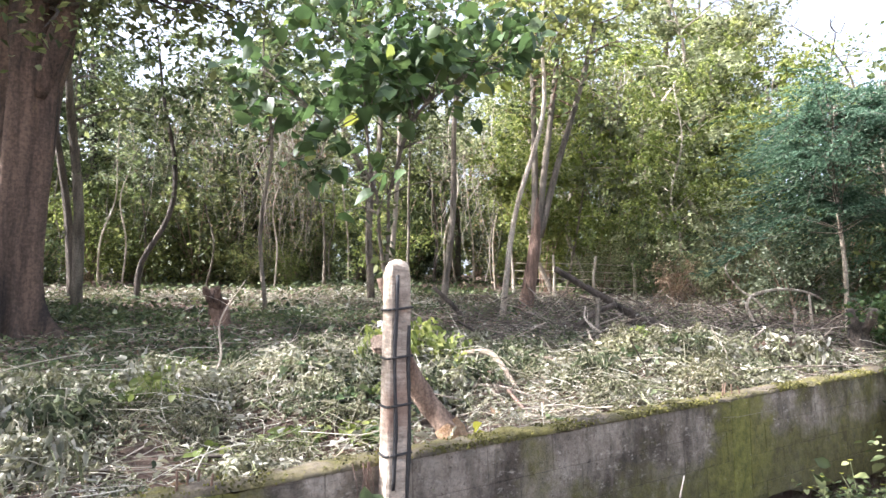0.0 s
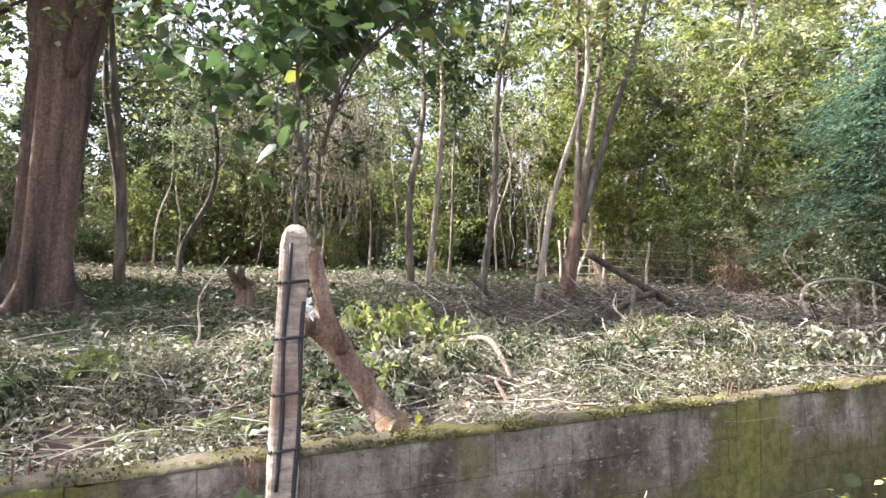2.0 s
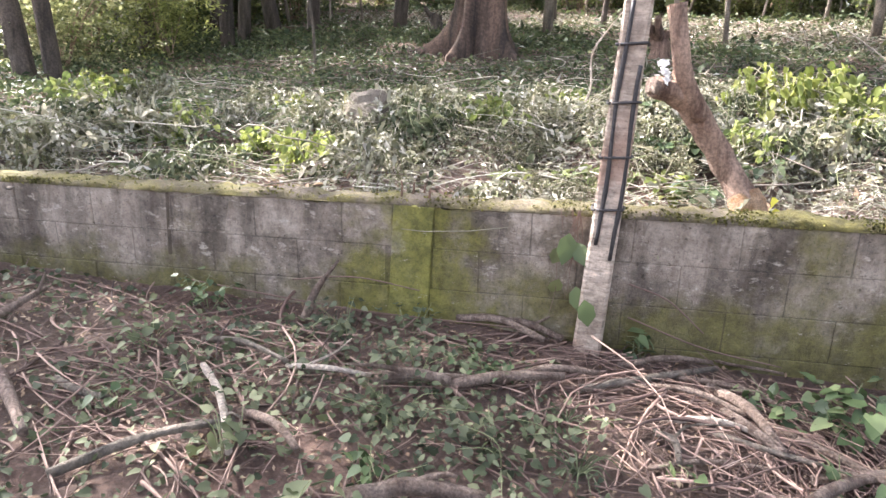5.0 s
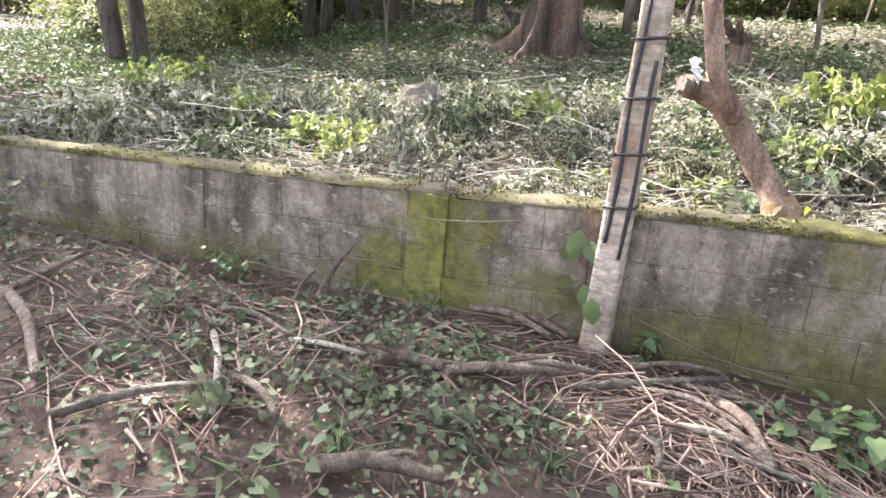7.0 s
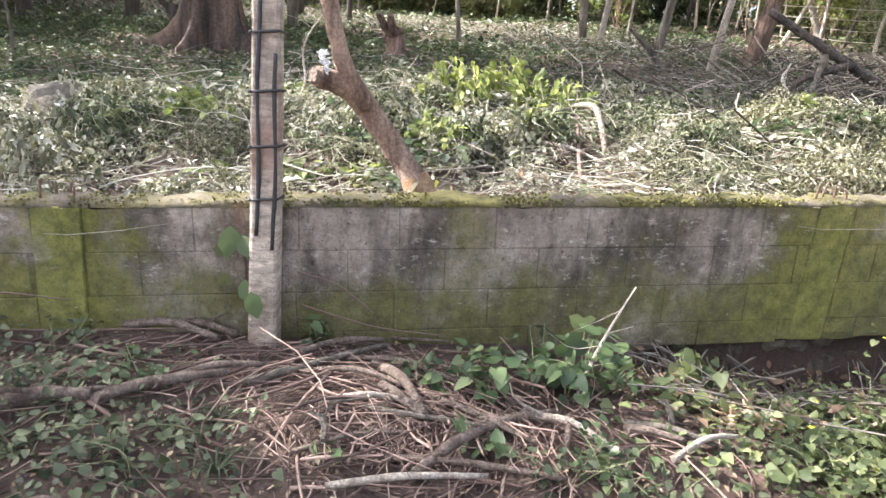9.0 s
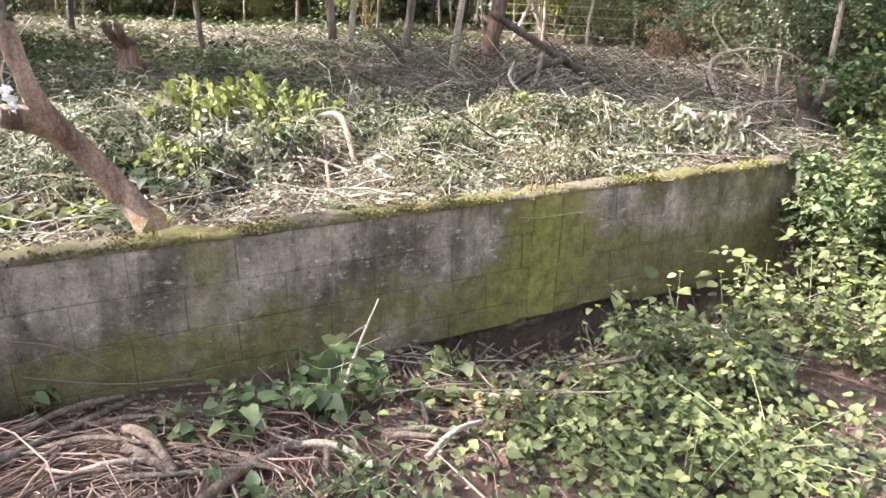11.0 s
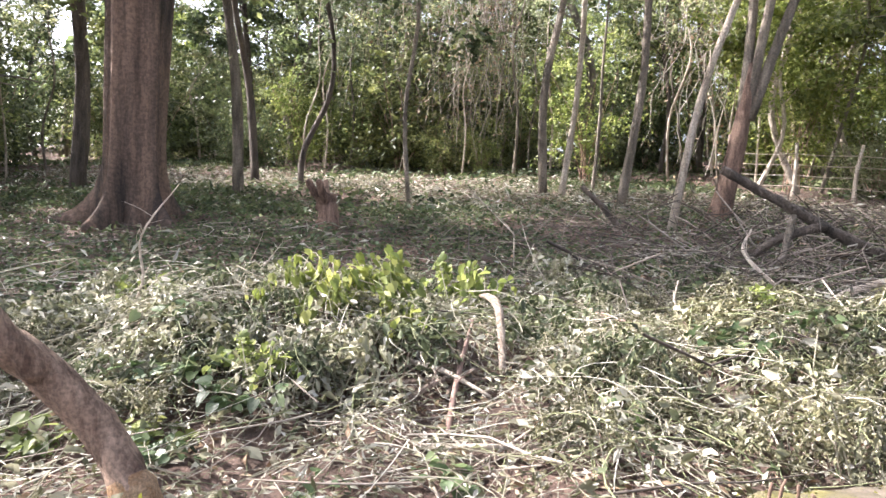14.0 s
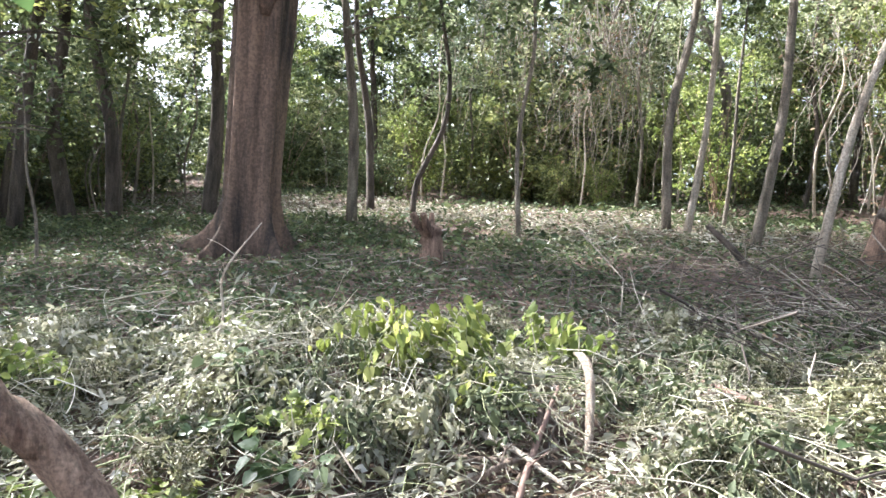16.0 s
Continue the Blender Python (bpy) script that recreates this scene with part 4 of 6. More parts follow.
def twigs(name, n, u0, u1, v0, v1, seed, length, radius, mat, label, dens=None, lift=0.05, tilt=0.12, curl=0.12, category="twigs", heading=None, pts=5):
    x, y, g = scatter(n, u0, u1, v0, v1, seed, dens)
    n = len(x)
    a = g.uniform(0, 6.283, n) if heading is None else heading(x, y) + g.normal(0, 0.55, n)
    L = length * g.lognormal(0, 0.45, n)
    t = np.linspace(-0.5, 0.5, pts)[None]
    bow = curl * L[:, None] * g.normal(0, 1, (n, 1)) * (1 - 4 * t * t)
    px = x[:, None] + np.cos(a)[:, None] * t * L[:, None] - np.sin(a)[:, None] * bow
    py = y[:, None] + np.sin(a)[:, None] * t * L[:, None] + np.cos(a)[:, None] * bow
    slope = g.normal(0, tilt, n)[:, None]
    base = np.abs(g.normal(0, lift, n))[:, None] + 0.008
    u, v = wall_uv(px, py)
    side = wall_uv(x, y)[1][:, None] > 0.08
    z = np.where(side, plot_z(px, py), lane_z(px, py)) + base + np.maximum(slope * t * L[:, None], -base * 0.8) + 0.25 * curl * L[:, None] * np.abs(g.normal(0, 1, (n, 1))) * (1 - 4 * t * t) * 0.6
    ob = rods(name, np.stack([px, py, z], -1), radius * g.lognormal(0, 0.35, n), mat, None, label)
    return tagged(ob, label, category, kind="stuff")


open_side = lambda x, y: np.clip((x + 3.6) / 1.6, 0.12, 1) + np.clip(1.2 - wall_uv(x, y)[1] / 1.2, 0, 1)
# pale leaves thinned on the left, putting that side's shade into the litter
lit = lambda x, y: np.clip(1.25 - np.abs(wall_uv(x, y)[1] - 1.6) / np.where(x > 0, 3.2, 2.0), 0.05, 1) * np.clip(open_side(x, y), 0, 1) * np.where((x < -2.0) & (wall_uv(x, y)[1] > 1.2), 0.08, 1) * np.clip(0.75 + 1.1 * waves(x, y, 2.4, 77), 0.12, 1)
heap = lambda x, y: np.clip(bump_at(x, y, -0.75, 6.0, 1.9, 1.0, 1.2, 0.35) + bump_at(x, y, 2.2, 6.5, 1.4, 0.8, 0.75, 0.5) + bump_at(x, y, -2.9, 4.6, 1.1, 0.45, 0.7, 0.5) - bump_at(x, y, 0.6, 5.8, 0.45, 0.9, 0.9) + 0.06, 0, 1)
# green cover drops out near y 15, so the sunlit strip stays pale
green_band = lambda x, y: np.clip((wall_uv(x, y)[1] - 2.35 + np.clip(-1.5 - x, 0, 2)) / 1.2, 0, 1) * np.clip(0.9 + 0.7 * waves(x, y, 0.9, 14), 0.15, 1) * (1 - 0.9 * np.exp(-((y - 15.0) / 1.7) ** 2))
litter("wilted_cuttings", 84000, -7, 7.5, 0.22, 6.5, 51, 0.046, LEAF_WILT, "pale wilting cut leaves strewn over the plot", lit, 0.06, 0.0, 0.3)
litter("wilted_leaves", 15000, -5, 5, 0.4, 4.5, 50, 0.066, LEAF_WILT, "large limp crumpled leaves heaped on the plot", heap, 0.10, 0.0, 0.45, CRUMPLE)
litter("green_cuttings", 4500, -7, 6, 0.3, 4.5, 52, 0.06, LEAF_CREEP, "green cut leaves among wilted ones", heap, 0.09, 0.2, 0.6, CRUMPLE)
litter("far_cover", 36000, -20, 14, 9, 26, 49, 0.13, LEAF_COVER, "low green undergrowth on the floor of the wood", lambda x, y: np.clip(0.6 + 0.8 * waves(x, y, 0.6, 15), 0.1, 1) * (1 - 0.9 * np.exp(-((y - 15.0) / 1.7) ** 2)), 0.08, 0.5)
litter("ground_cover", 130000, -13, 9, 0.6, 13, 53, 0.068, LEAF_COVER, "low green ground cover over the clearing", green_band, 0.05, 0.6)
litter("dry_litter", 44000, -14, 10, 0.2, 16, 54, 0.055, LEAF_DRY, "dry brown fallen leaves on the plot", lambda x, y: np.clip(1.1 - wall_uv(x, y)[1] / 4.5, 0.15, 1) + bump_at(x, y, 0.6, 5.8, 0.5, 0.9, 1.0), 0.03, 0.5, 0.35)
# pale litter and straw crowd y 15 to paint in a sunlit strip
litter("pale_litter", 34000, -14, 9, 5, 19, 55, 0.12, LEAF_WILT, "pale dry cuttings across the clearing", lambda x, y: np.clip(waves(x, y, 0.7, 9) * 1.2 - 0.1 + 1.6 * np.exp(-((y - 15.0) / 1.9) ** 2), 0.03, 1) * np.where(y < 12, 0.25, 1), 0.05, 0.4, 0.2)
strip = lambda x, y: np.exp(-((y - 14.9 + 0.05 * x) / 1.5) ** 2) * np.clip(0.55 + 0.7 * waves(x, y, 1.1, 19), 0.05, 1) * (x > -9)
litter("strip_litter", 30000, -8, 12, 6, 19, 67, 0.10, LEAF_WILT, "pale dry cuttings brightening a sunny strip", strip, 0.05, 0.3, 0.35)
twigs("far_straw", 7000, -8, 12, 6, 19, 70, 0.40, 0.006, STRAW, "dry straw stalks brightening a sunny strip of the clearing", strip, 0.06, 0.2, 0.2)
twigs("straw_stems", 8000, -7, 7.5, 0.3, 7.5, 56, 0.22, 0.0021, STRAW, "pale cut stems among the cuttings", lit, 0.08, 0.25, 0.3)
twigs("curled_stems", 4200, -5, 6.5, 0.3, 5.0, 47, 0.55, 0.0026, STRAW, "long limp curled stems over the heaps", lambda x, y: heap(x, y) + 0.15, 0.10, 0.15, 0.3, pts=8)
twigs("green_stems", 2400, -5, 6.5, 0.3, 5.0, 46, 0.45, 0.0026, GREENSTEM, "long limp green stems over the heaps", lambda x, y: heap(x, y) + 0.1, 0.09, 0.15, 0.28, pts=8)
twigs("plot_twigs", 1700, -6, 8, 0.3, 8.5, 57, 0.5, 0.0045, TWIG_GREY, "thin grey twigs strewn over the plot", None, 0.05)
brush = lambda x, y: np.clip(1.3 * np.exp(-(((x - 4.0) / 2.0) ** 2 + ((y - 9.2) / 2.0) ** 2)) + 0.4 * np.exp(-(((x - 1.3) / 1.8) ** 2 + ((y - 9.4) / 1.4) ** 2)) + 0.7 * np.exp(-(((x - 3.4) / 2.2) ** 2 + ((y - 12.6) / 2.0) ** 2)), 0, 1)
twigs("bleached_brush", 900, -1, 12, 0.5, 12, 68, 0.7, 0.0056, TWIG_PALE, "bleached grey sticks in the brushwood", brush, 0.10, 0.5, 0.25, "brush pile")
twigs("brush_pile", 11000, -1, 12, 0.5, 12, 58, 0.62, 0.0056, TWIG_BRUSH, "heap of dry grey-brown brushwood", brush, 0.10, 0.45, 0.25, "brush pile")
litter("brush_wilted", 3500, -1, 12, 0.5, 12, 69, 0.05, LEAF_WILT, "pale leaves caught in the brushwood", brush, 0.08, 0.2)
litter("brush_leaves", 12000, -1, 12, 0.5, 12, 59, 0.05, LEAF_DRY, "dry brown leaves caught in the brushwood", brush, 0.07, 0.2)
litter("brush_greens", 64000, -1, 12, 0.5, 12, 48, 0.055, LEAF_COVER, "green leaves caught in the brushwood", brush, 0.07, 0.2)
# the walker's side
pile = lambda x, y: np.clip(1.25 * np.exp(-(((x - 0.60) / 0.70) ** 2 + ((y - 3.02) / 0.42) ** 2)) + 0.55 * np.exp(-(((x + 0.45) / 0.5) ** 2 + ((y - 3.02) / 0.22) ** 2)) + 0.15 * np.exp(-(((x + 0.75) / 0.55) ** 2 + ((y - 1.6) / 0.6) ** 2)) + 0.02, 0, 1)
swirl = lambda x, y: np.arctan2(y - 2.75, x - 0.5) + 1.57
twigs("twig_heap", 6800, -3.6, 2.8, -2.2, -0.12, 61, 0.24, 0.0034, TWIG_BROWN, "heap of thin brown twigs below the wall", pile, 0.022, 0.10, 0.08, heading=swirl)
twigs("strewn_twigs", 1500, -4.5, 1.0, -2.6, -0.12, 43, 0.42, 0.0042, TWIG_BROWN, "long thin brown twigs strewn below the wall", lambda x, y: np.exp(-(((x + 1.35) / 0.75) ** 2 + ((y - 1.75) / 0.45) ** 2)) + 0.35 * np.exp(-(((x + 0.4) / 1.2) ** 2 + ((y - 2.85) / 0.3) ** 2)), 0.02, 0.06, 0.08, heading=lambda x, y: 0.12 + 0 * x)
twigs("thick_twigs", 260, -3.6, 2.8, -2.2, -0.12, 60, 0.36, 0.0075, TWIG_BROWN, "thicker brown twigs on the heap", pile, 0.035, 0.10, 0.08, heading=swirl)
twigs("wood_strips", 900, -1.2, 2.0, -1.6, -0.3, 72, 0.13, 0.0038, TWIG_STRIP, "pale split strips of wood strewn on the twig heap", lambda x, y: np.exp(-(((x - 0.55) / 0.26) ** 2 + ((y - 2.78) / 0.16) ** 2)) + 0.5 * np.exp(-(((x - 1.35) / 0.2) ** 2 + ((y - 3.3) / 0.12) ** 2)), 0.03, 0.12, 0.05)
twigs("fallen_twigs", 1500, -6, 5, -3.5, -0.12, 62, 0.28, 0.0036, TWIG_BROWN, "brown twigs lying on the soil", None, 0.012, 0.08, 0.07)
twigs("ditch_twigs", 500, 1.5, 4.7, -0.75, 0.02, 45, 0.4, 0.005, TWIG_GREY, "dead grey twigs fallen into the ditch", None, 0.05, 0.2, 0.12)
litter("ditch_leaves", 5000, 1.4, 7, -0.8, 0.05, 44, 0.05, LEAF_DRY, "dead brown leaves lying in the ditch", None, 0.03, 0.5)
litter("lane_litter", 26000, -6, 5, -4, -0.02, 63, 0.020, LEAF_DRY, "dry brown leaves on the soil", None, 0.008, 0.95)
creep = lambda x, y: np.clip((waves(x, y, 1.6, 12) - 0.2) * 1.5, 0, 0.6) + 1.0 * np.exp(-(((x + 0.2) / 0.6) ** 2 + ((y - 2.3) / 0.5) ** 2)) + 1.0 * np.exp(-(((x - 2.4) / 0.8) ** 2 + ((y - 3.6) / 0.6) ** 2)) + 0.9 * np.exp(-(((x + 0.85) / 0.6) ** 2 + ((y - 2.2) / 0.45) ** 2)) - 0.55 * np.exp(-(((x - 0.55) / 0.6) ** 2 + ((y - 3.05) / 0.5) ** 2)) - 0.9 * np.exp(-(((x - 0.25) / 0.18) ** 2 + ((y - 2.64) / 0.18) ** 2))
litter("creeper", 32000, -6, 5, -3.2, -0.12, 64, 0.028, LEAF_CREEP, "small-leaved green creeper spreading over the soil", creep, 0.03, 0.55, 0.8, HEART, category="creeper")
litter("pale_creeper", 9000, 0.5, 4.5, -2.2, -0.35, 65, 0.05, LEAF_WEED, "pale green creeper in a sunny patch", lambda x, y: np.exp(-(((x - 2.5) / 0.75) ** 2 + ((y - 3.7) / 0.55) ** 2)), 0.05, 0.5, 0.8, HEART, category="creeper")


# ---- things on the plot ----
def stub_tree():
    """A lopped tree leaning over the wall, regrown with broad leaves."""
    o = (0.10, 4.14, 0.45)
    t = thing("lopped_tree", o, "lopped leaning tree with a scarred brown trunk and broad green leaves", "tree")
    limb("trunk", [(0.18, 4.12, 0.38), (0.09, 4.14, 0.56), (-0.06, 4.15, 0.744), (-0.165, 4.08, 0.906), (-0.268, 3.945, 1.085), (-0.35, 3.755, 1.138)], [0.078, 0.066, 0.064, 0.066, 0.068, 0.052], BARK_BROWN, t, "", 14, 26, 0.06, 2, o)
    limb("upper_trunk", [(-0.20, 4.0, 1.00), (-0.255, 3.87, 1.18), (-0.28, 3.82, 1.32), (-0.325, 3.80, 1.52)], [0.055, 0.048, 0.043, 0.046], BARK_BROWN, t, "", 12, 16, 0.09, 6, o)
    limb("cut_collar", [(0.12, 4.13, 0.50), (0.085, 4.14, 0.57), (0.04, 4.15, 0.635)], [0.084, 0.078, 0.067], WOOD_CUT, t, "fresh orange cut around the base", 12, 6, 0.12, 8, o)
    limb("cut_end", [(-0.345, 3.765, 1.136), (-0.36, 3.735, 1.142)], [0.052, 0.045], WOOD_DEAD, t, "splintered grey cut end", 9, 3, 0.2, 9, o)
    g = np.random.default_rng(8)
    tips = []
    stems = (((-0.32, 3.80, 1.48), (-0.36, 3.78, 1.75), (-0.40, 3.76, 2.06), (-0.67, 3.72, 2.40), (-1.03, 3.7, 2.72)),
             ((-0.32, 3.80, 1.50), (-0.31, 3.80, 1.8), (-0.30, 3.8, 2.06), (-0.16, 3.86, 2.5), (0.12, 3.95, 2.9)),
             ((-0.40, 3.76, 2.02), (-0.45, 3.8, 2.4), (-0.5, 3.86, 2.8), (-0.55, 3.9, 3.2)),
             ((-0.30, 3.8, 2.04), (-0.18, 3.78, 2.45), (0.08, 3.75, 2.68), (0.36, 3.75, 2.76)))
    for k, p in enumerate(stems):
        stem = limb("stem", p, [0.012, 0.010, 0.008, 0.005], BARK_GREY, t, "", 7, 16, 0.05, k, o)
        line = spline(p, 12)
        for q in line[4:]:
            for _ in range(3):
                a, r = g.uniform(0, 6.283), g.uniform(0.12, 0.42)
                tip = q + np.array([math.cos(a) * r, math.sin(a) * r, g.uniform(0.0, 0.3)])
                rods("twig", [spline(np.array([q, (q + tip) / 2 + (0, 0, 0.03), tip]) - np.array(o), 5)], [0.005], BARK_GREY, stem, sides=4)
                tips.append(tip)
    at = np.repeat(np.array(tips), 10, 0) + g.normal(0, 0.09, (len(tips) * 10, 3)) - np.array(o)
    at = at[(at[:, 2] + o[2] > 2.48) | (at[:, 0] + o[0] < -0.36 - 1.5 * (at[:, 1] + o[1] - 3.6))]
    leaf_fan("crown", at, 0.105, LEAF_BROAD, t, g, 0.5, "", HEART, 0.85)
    shoot = np.concatenate([spline(stems[0], 20)[1:9], spline(stems[1], 20)[1:9]]).repeat(3, 0) - np.array(o)
    leaf_fan("shoot_leaves", shoot + g.normal(0, 0.035, shoot.shape), 0.055, LEAF_WEED, t, g, 0.3, "pale green young leaves", OVAL, 0.7)
    y = thing("yellow_leaf", (0.21, 4.05, 0.62), "single bright yellow leaf by the cut trunk", "leaf")
    leaves("blade", np.array([[0.0, 0, 0], [0.02, -0.02, -0.03]]), np.array([[0.3, -0.5, 0.4], [0.5, -0.2, 0.1]]), np.array([[0.2, -0.8, 0.6], [0.1, -0.9, 0.3]]), np.array([0.085, 0.06]), LEAF_YELLOW, y, "", HEART, 0.9)
    s = thing("plastic_scrap", (-0.335, 3.78, 1.25), "crumpled white plastic scrap caught on the cut tree", "litter")
    g2 = np.random.default_rng(4)
    for k in range(3):
        bm = bmesh.new()
        bmesh.ops.create_grid(bm, x_segments=6, y_segments=6, size=0.035)
        for v in bm.verts:
            v.co = Vector((v.co.x * 0.8, v.co.y * 0.5, 0)) + Vector((0, 0, 0.018 * math.sin(v.co.x * 150 + k) * math.cos(v.co.y * 120 + 2 * k)))
        bm.transform(pose(0.02 * k, -0.01 * k, -0.04 * k, 70 + 20 * k, 30 * k, 50 * k))
        part("sheet", bm, WHITE, s)


stub_tree()


def branch_thing(name, points, radii, mat, label, category, seed=0, rough=0.08, sides=9, n=16, group="", twigs_n=0):
    """A single fallen branch, with a few side twigs if wanted."""
    o = np.asarray(points[0], float)
    t = thing(name, o, label, category, group)
    main = limb("stick" if category != "log" else "log", points, radii, mat, t, "", sides, n, rough, seed, o)
    g = np.random.default_rng(seed + 900)
    line = spline(points, 20)
    for k in range(twigs_n):
        q = line[g.integers(4, 19)]
        d = unit(g.normal(0, 1, 3) + np.array([0, 0, 0.6])) * g.uniform(0.08, 0.3)
        limb("twig", [q, q + d * 0.5 + g.normal(0, 0.02, 3), q + d], [radii[-1] * 0.7, radii[-1] * 0.5, radii[-1] * 0.25], mat, main, "", 5, 6, 0.05, k, o)
    return t


def gp(x, y, dz=0.0):
    return (x, y, float(ground_z(x, y)) + dz)


def dark_log():
    t = branch_thing("fallen_tree", [gp(3.75, 10.45, 0.05), (3.1, 10.3, 1.42), (2.5, 10.1, 1.72), (1.75, 9.85, 2.12)], [0.066, 0.058, 0.05, 0.044], BARK_DARK, "dark brown fallen trunk propped above the brushwood", "log", 31, 0.16, 11, 30)
    o = np.array(t.location)
    limb("fork", [(2.75, 10.15, 1.60), (2.3, 10.0, 1.42), (1.95, 9.95, float(plot_z(1.95, 9.95)) + 0.02)], [0.045, 0.038, 0.03], BARK_DARK, t, "", 9, 12, 0.16, 5, o)
    limb("prop", [(2.45, 10.1, 1.70), (2.38, 9.9, 1.3), (2.3, 9.75, float(plot_z(2.3, 9.75)))], [0.035, 0.03, 0.025], BARK_GREY, t, "", 8, 10, 0.1, 6, o)


dark_log()
branch_thing("leaning_branch", [gp(0.45, 12.0, 0.0), (0.2, 12.0, 1.66), (-0.12, 11.95, 1.95)], [0.05, 0.045, 0.035], BARK_DARK, "short dark branch leaning up from the ground", "branch", 32)
branch_thing("bark_strip", [gp(0.15, 7.25, 0.20), gp(0.3, 7.0, 0.23), gp(0.47, 6.68, 0.22), gp(0.58, 6.48, 0.18), gp(0.72, 6.15, 0.08)], [0.014, 0.026, 0.031, 0.028, 0.02], WOOD_STRIP, "pale stripped branch lying on the cuttings", "branch", 33, 0.12)
branch_thing("pale_branch", [gp(2.55, 8.4, 0.03), gp(2.75, 8.4, 0.12), gp(2.98, 8.38, 0.24)], [0.032, 0.03, 0.022], WOOD_BONE, "short pale broken branch", "branch", 34, 0.1)
branch_thing("crooked_branch", [gp(2.82, 6.6, -0.02), (2.95, 6.9, 0.72), (3.12, 7.4, 0.88), (3.29, 7.58, 0.95), (3.6, 7.62, 0.97), (3.8, 7.64, 1.06), (4.15, 7.66, 1.06), (4.5, 7.7, 1.02)], [0.028, 0.033, 0.037, 0.042, 0.048, 0.052, 0.055, 0.056], BARK_RED, "crooked brown branch by the wall", "branch", 35, 0.09, 10, 30)
branch_thing("arched_branch", [gp(4.64, 9.3, -0.03), (4.49, 9.3, 1.29), (4.385, 9.3, 1.53), (4.44, 9.3, 1.68), (4.62, 9.3, 1.76), (4.92, 9.3, 1.80), (5.25, 9.3, 1.76), (5.5, 9.35, 1.66)], [0.026, 0.025, 0.024, 0.023, 0.021, 0.019, 0.016, 0.010], WOOD_BONE, "pale branch bent into an arch", "branch", 36, 0.06, 10, 34)
branch_thing("arched_branch", [gp(4.90, 9.2, -0.03), (4.99, 9.2, 1.19), (5.01, 9.2, 1.49), (4.95, 9.2, 1.68)], [0.026, 0.023, 0.020, 0.014], WOOD_STRIP, "grey branch standing beside a pale arch", "branch", 37, 0.08)
branch_thing("standing_stick", [gp(4.98, 8.7, -0.05), (4.96, 8.7, 1.3), (4.94, 8.7, 1.70)], [0.024, 0.021, 0.013], WOOD_BONE, "pale upright stick in the brushwood", "stick", 38)
branch_thing("thin_hoop", [gp(5.75, 11.2, 0.1), (5.39, 11.2, 1.77), (5.2, 11.2, 1.88), (4.94, 11.2, 2.23), (5.05, 11.2, 2.47)], [0.022, 0.020, 0.018, 0.015, 0.008], WOOD_BONE, "thin grey branch curling upward", "branch", 39)
branch_thing("dead_plant", [gp(-2.05, 5.9, 0.0), (-1.98, 5.98, 0.95), (-2.0, 5.98, 1.28), (-1.84, 6.16, 1.66)], [0.011, 0.010, 0.008, 0.004], WOOD_BONE, "thin pale dead stem standing in the cuttings", "dead stem", 40, twigs_n=10)
branch_thing("dead_plant", [gp(-1.75, 6.3, 0.0), (-1.62, 6.4, 0.95), (-1.40, 6.5, 1.12)], [0.010, 0.009, 0.004], WOOD_BONE, "thin pale dead stem standing in the cuttings", "dead stem", 41, twigs_n=9)
branch_thing("dead_plant", [gp(-1.35, 6.05, 0.05), (-1.2, 6.2, 1.0), (-1.08, 6.3, 1.2)], [0.009, 0.008, 0.004], WOOD_BONE, "thin pale dead stem standing in the cuttings", "dead stem", 42, twigs_n=8)
for k, pts in enumerate((((0.07, 5.75, 0.03), (0.38, 5.72, 0.05), (0.75, 6.05, 0.07)), ((1.0, 7.2, 0.16), (1.4, 6.95, 0.18), (1.85, 6.6, 0.12)), ((0.62, 5.22, 0.02), (1.0, 5.2, 0.06), (1.38, 5.34, 0.03)), ((0.40, 5.45, 0.05), (0.52, 5.75, 0.10), (0.66, 6.2, 0.08)), ((0.72, 5.35, 0.04), (0.58, 5.8, 0.12), (0.40, 6.45, 0.10)), ((0.2, 5.9, 0.08), (0.5, 5.78, 0.12), (0.8, 5.72, 0.06)), ((0.35, 6.35, 0.02), (0.5, 6.0, 0.05), (0.55, 5.7, 0.02)), ((1.9, 7.4, 0.1), (2.4, 7.6, 0.2), (2.9, 7.75, 0.1)), ((2.3, 8.6, 0.1), (2.0, 8.9, 0.35), (2.05, 9.2, 0.55)), ((-2.6, 6.1, 0.02), (-2.0, 6.3, 0.08), (-1.5, 6.3, 0.05)), ((-5.2, 6.0, 0.02), (-4.3, 5.8, 0.06), (-3.6, 5.7, 0.02)))):
    branch_thing("fallen_branch", [gp(*q) for q in pts], [0.017, 0.015, 0.009], (WOOD_DEAD, TWIG_BROWN, WOOD_BONE)[k % 3], "weathered branch lying among the cuttings", "branch", 50 + k, 0.08, 8, 14, "branches on the plot", 3)


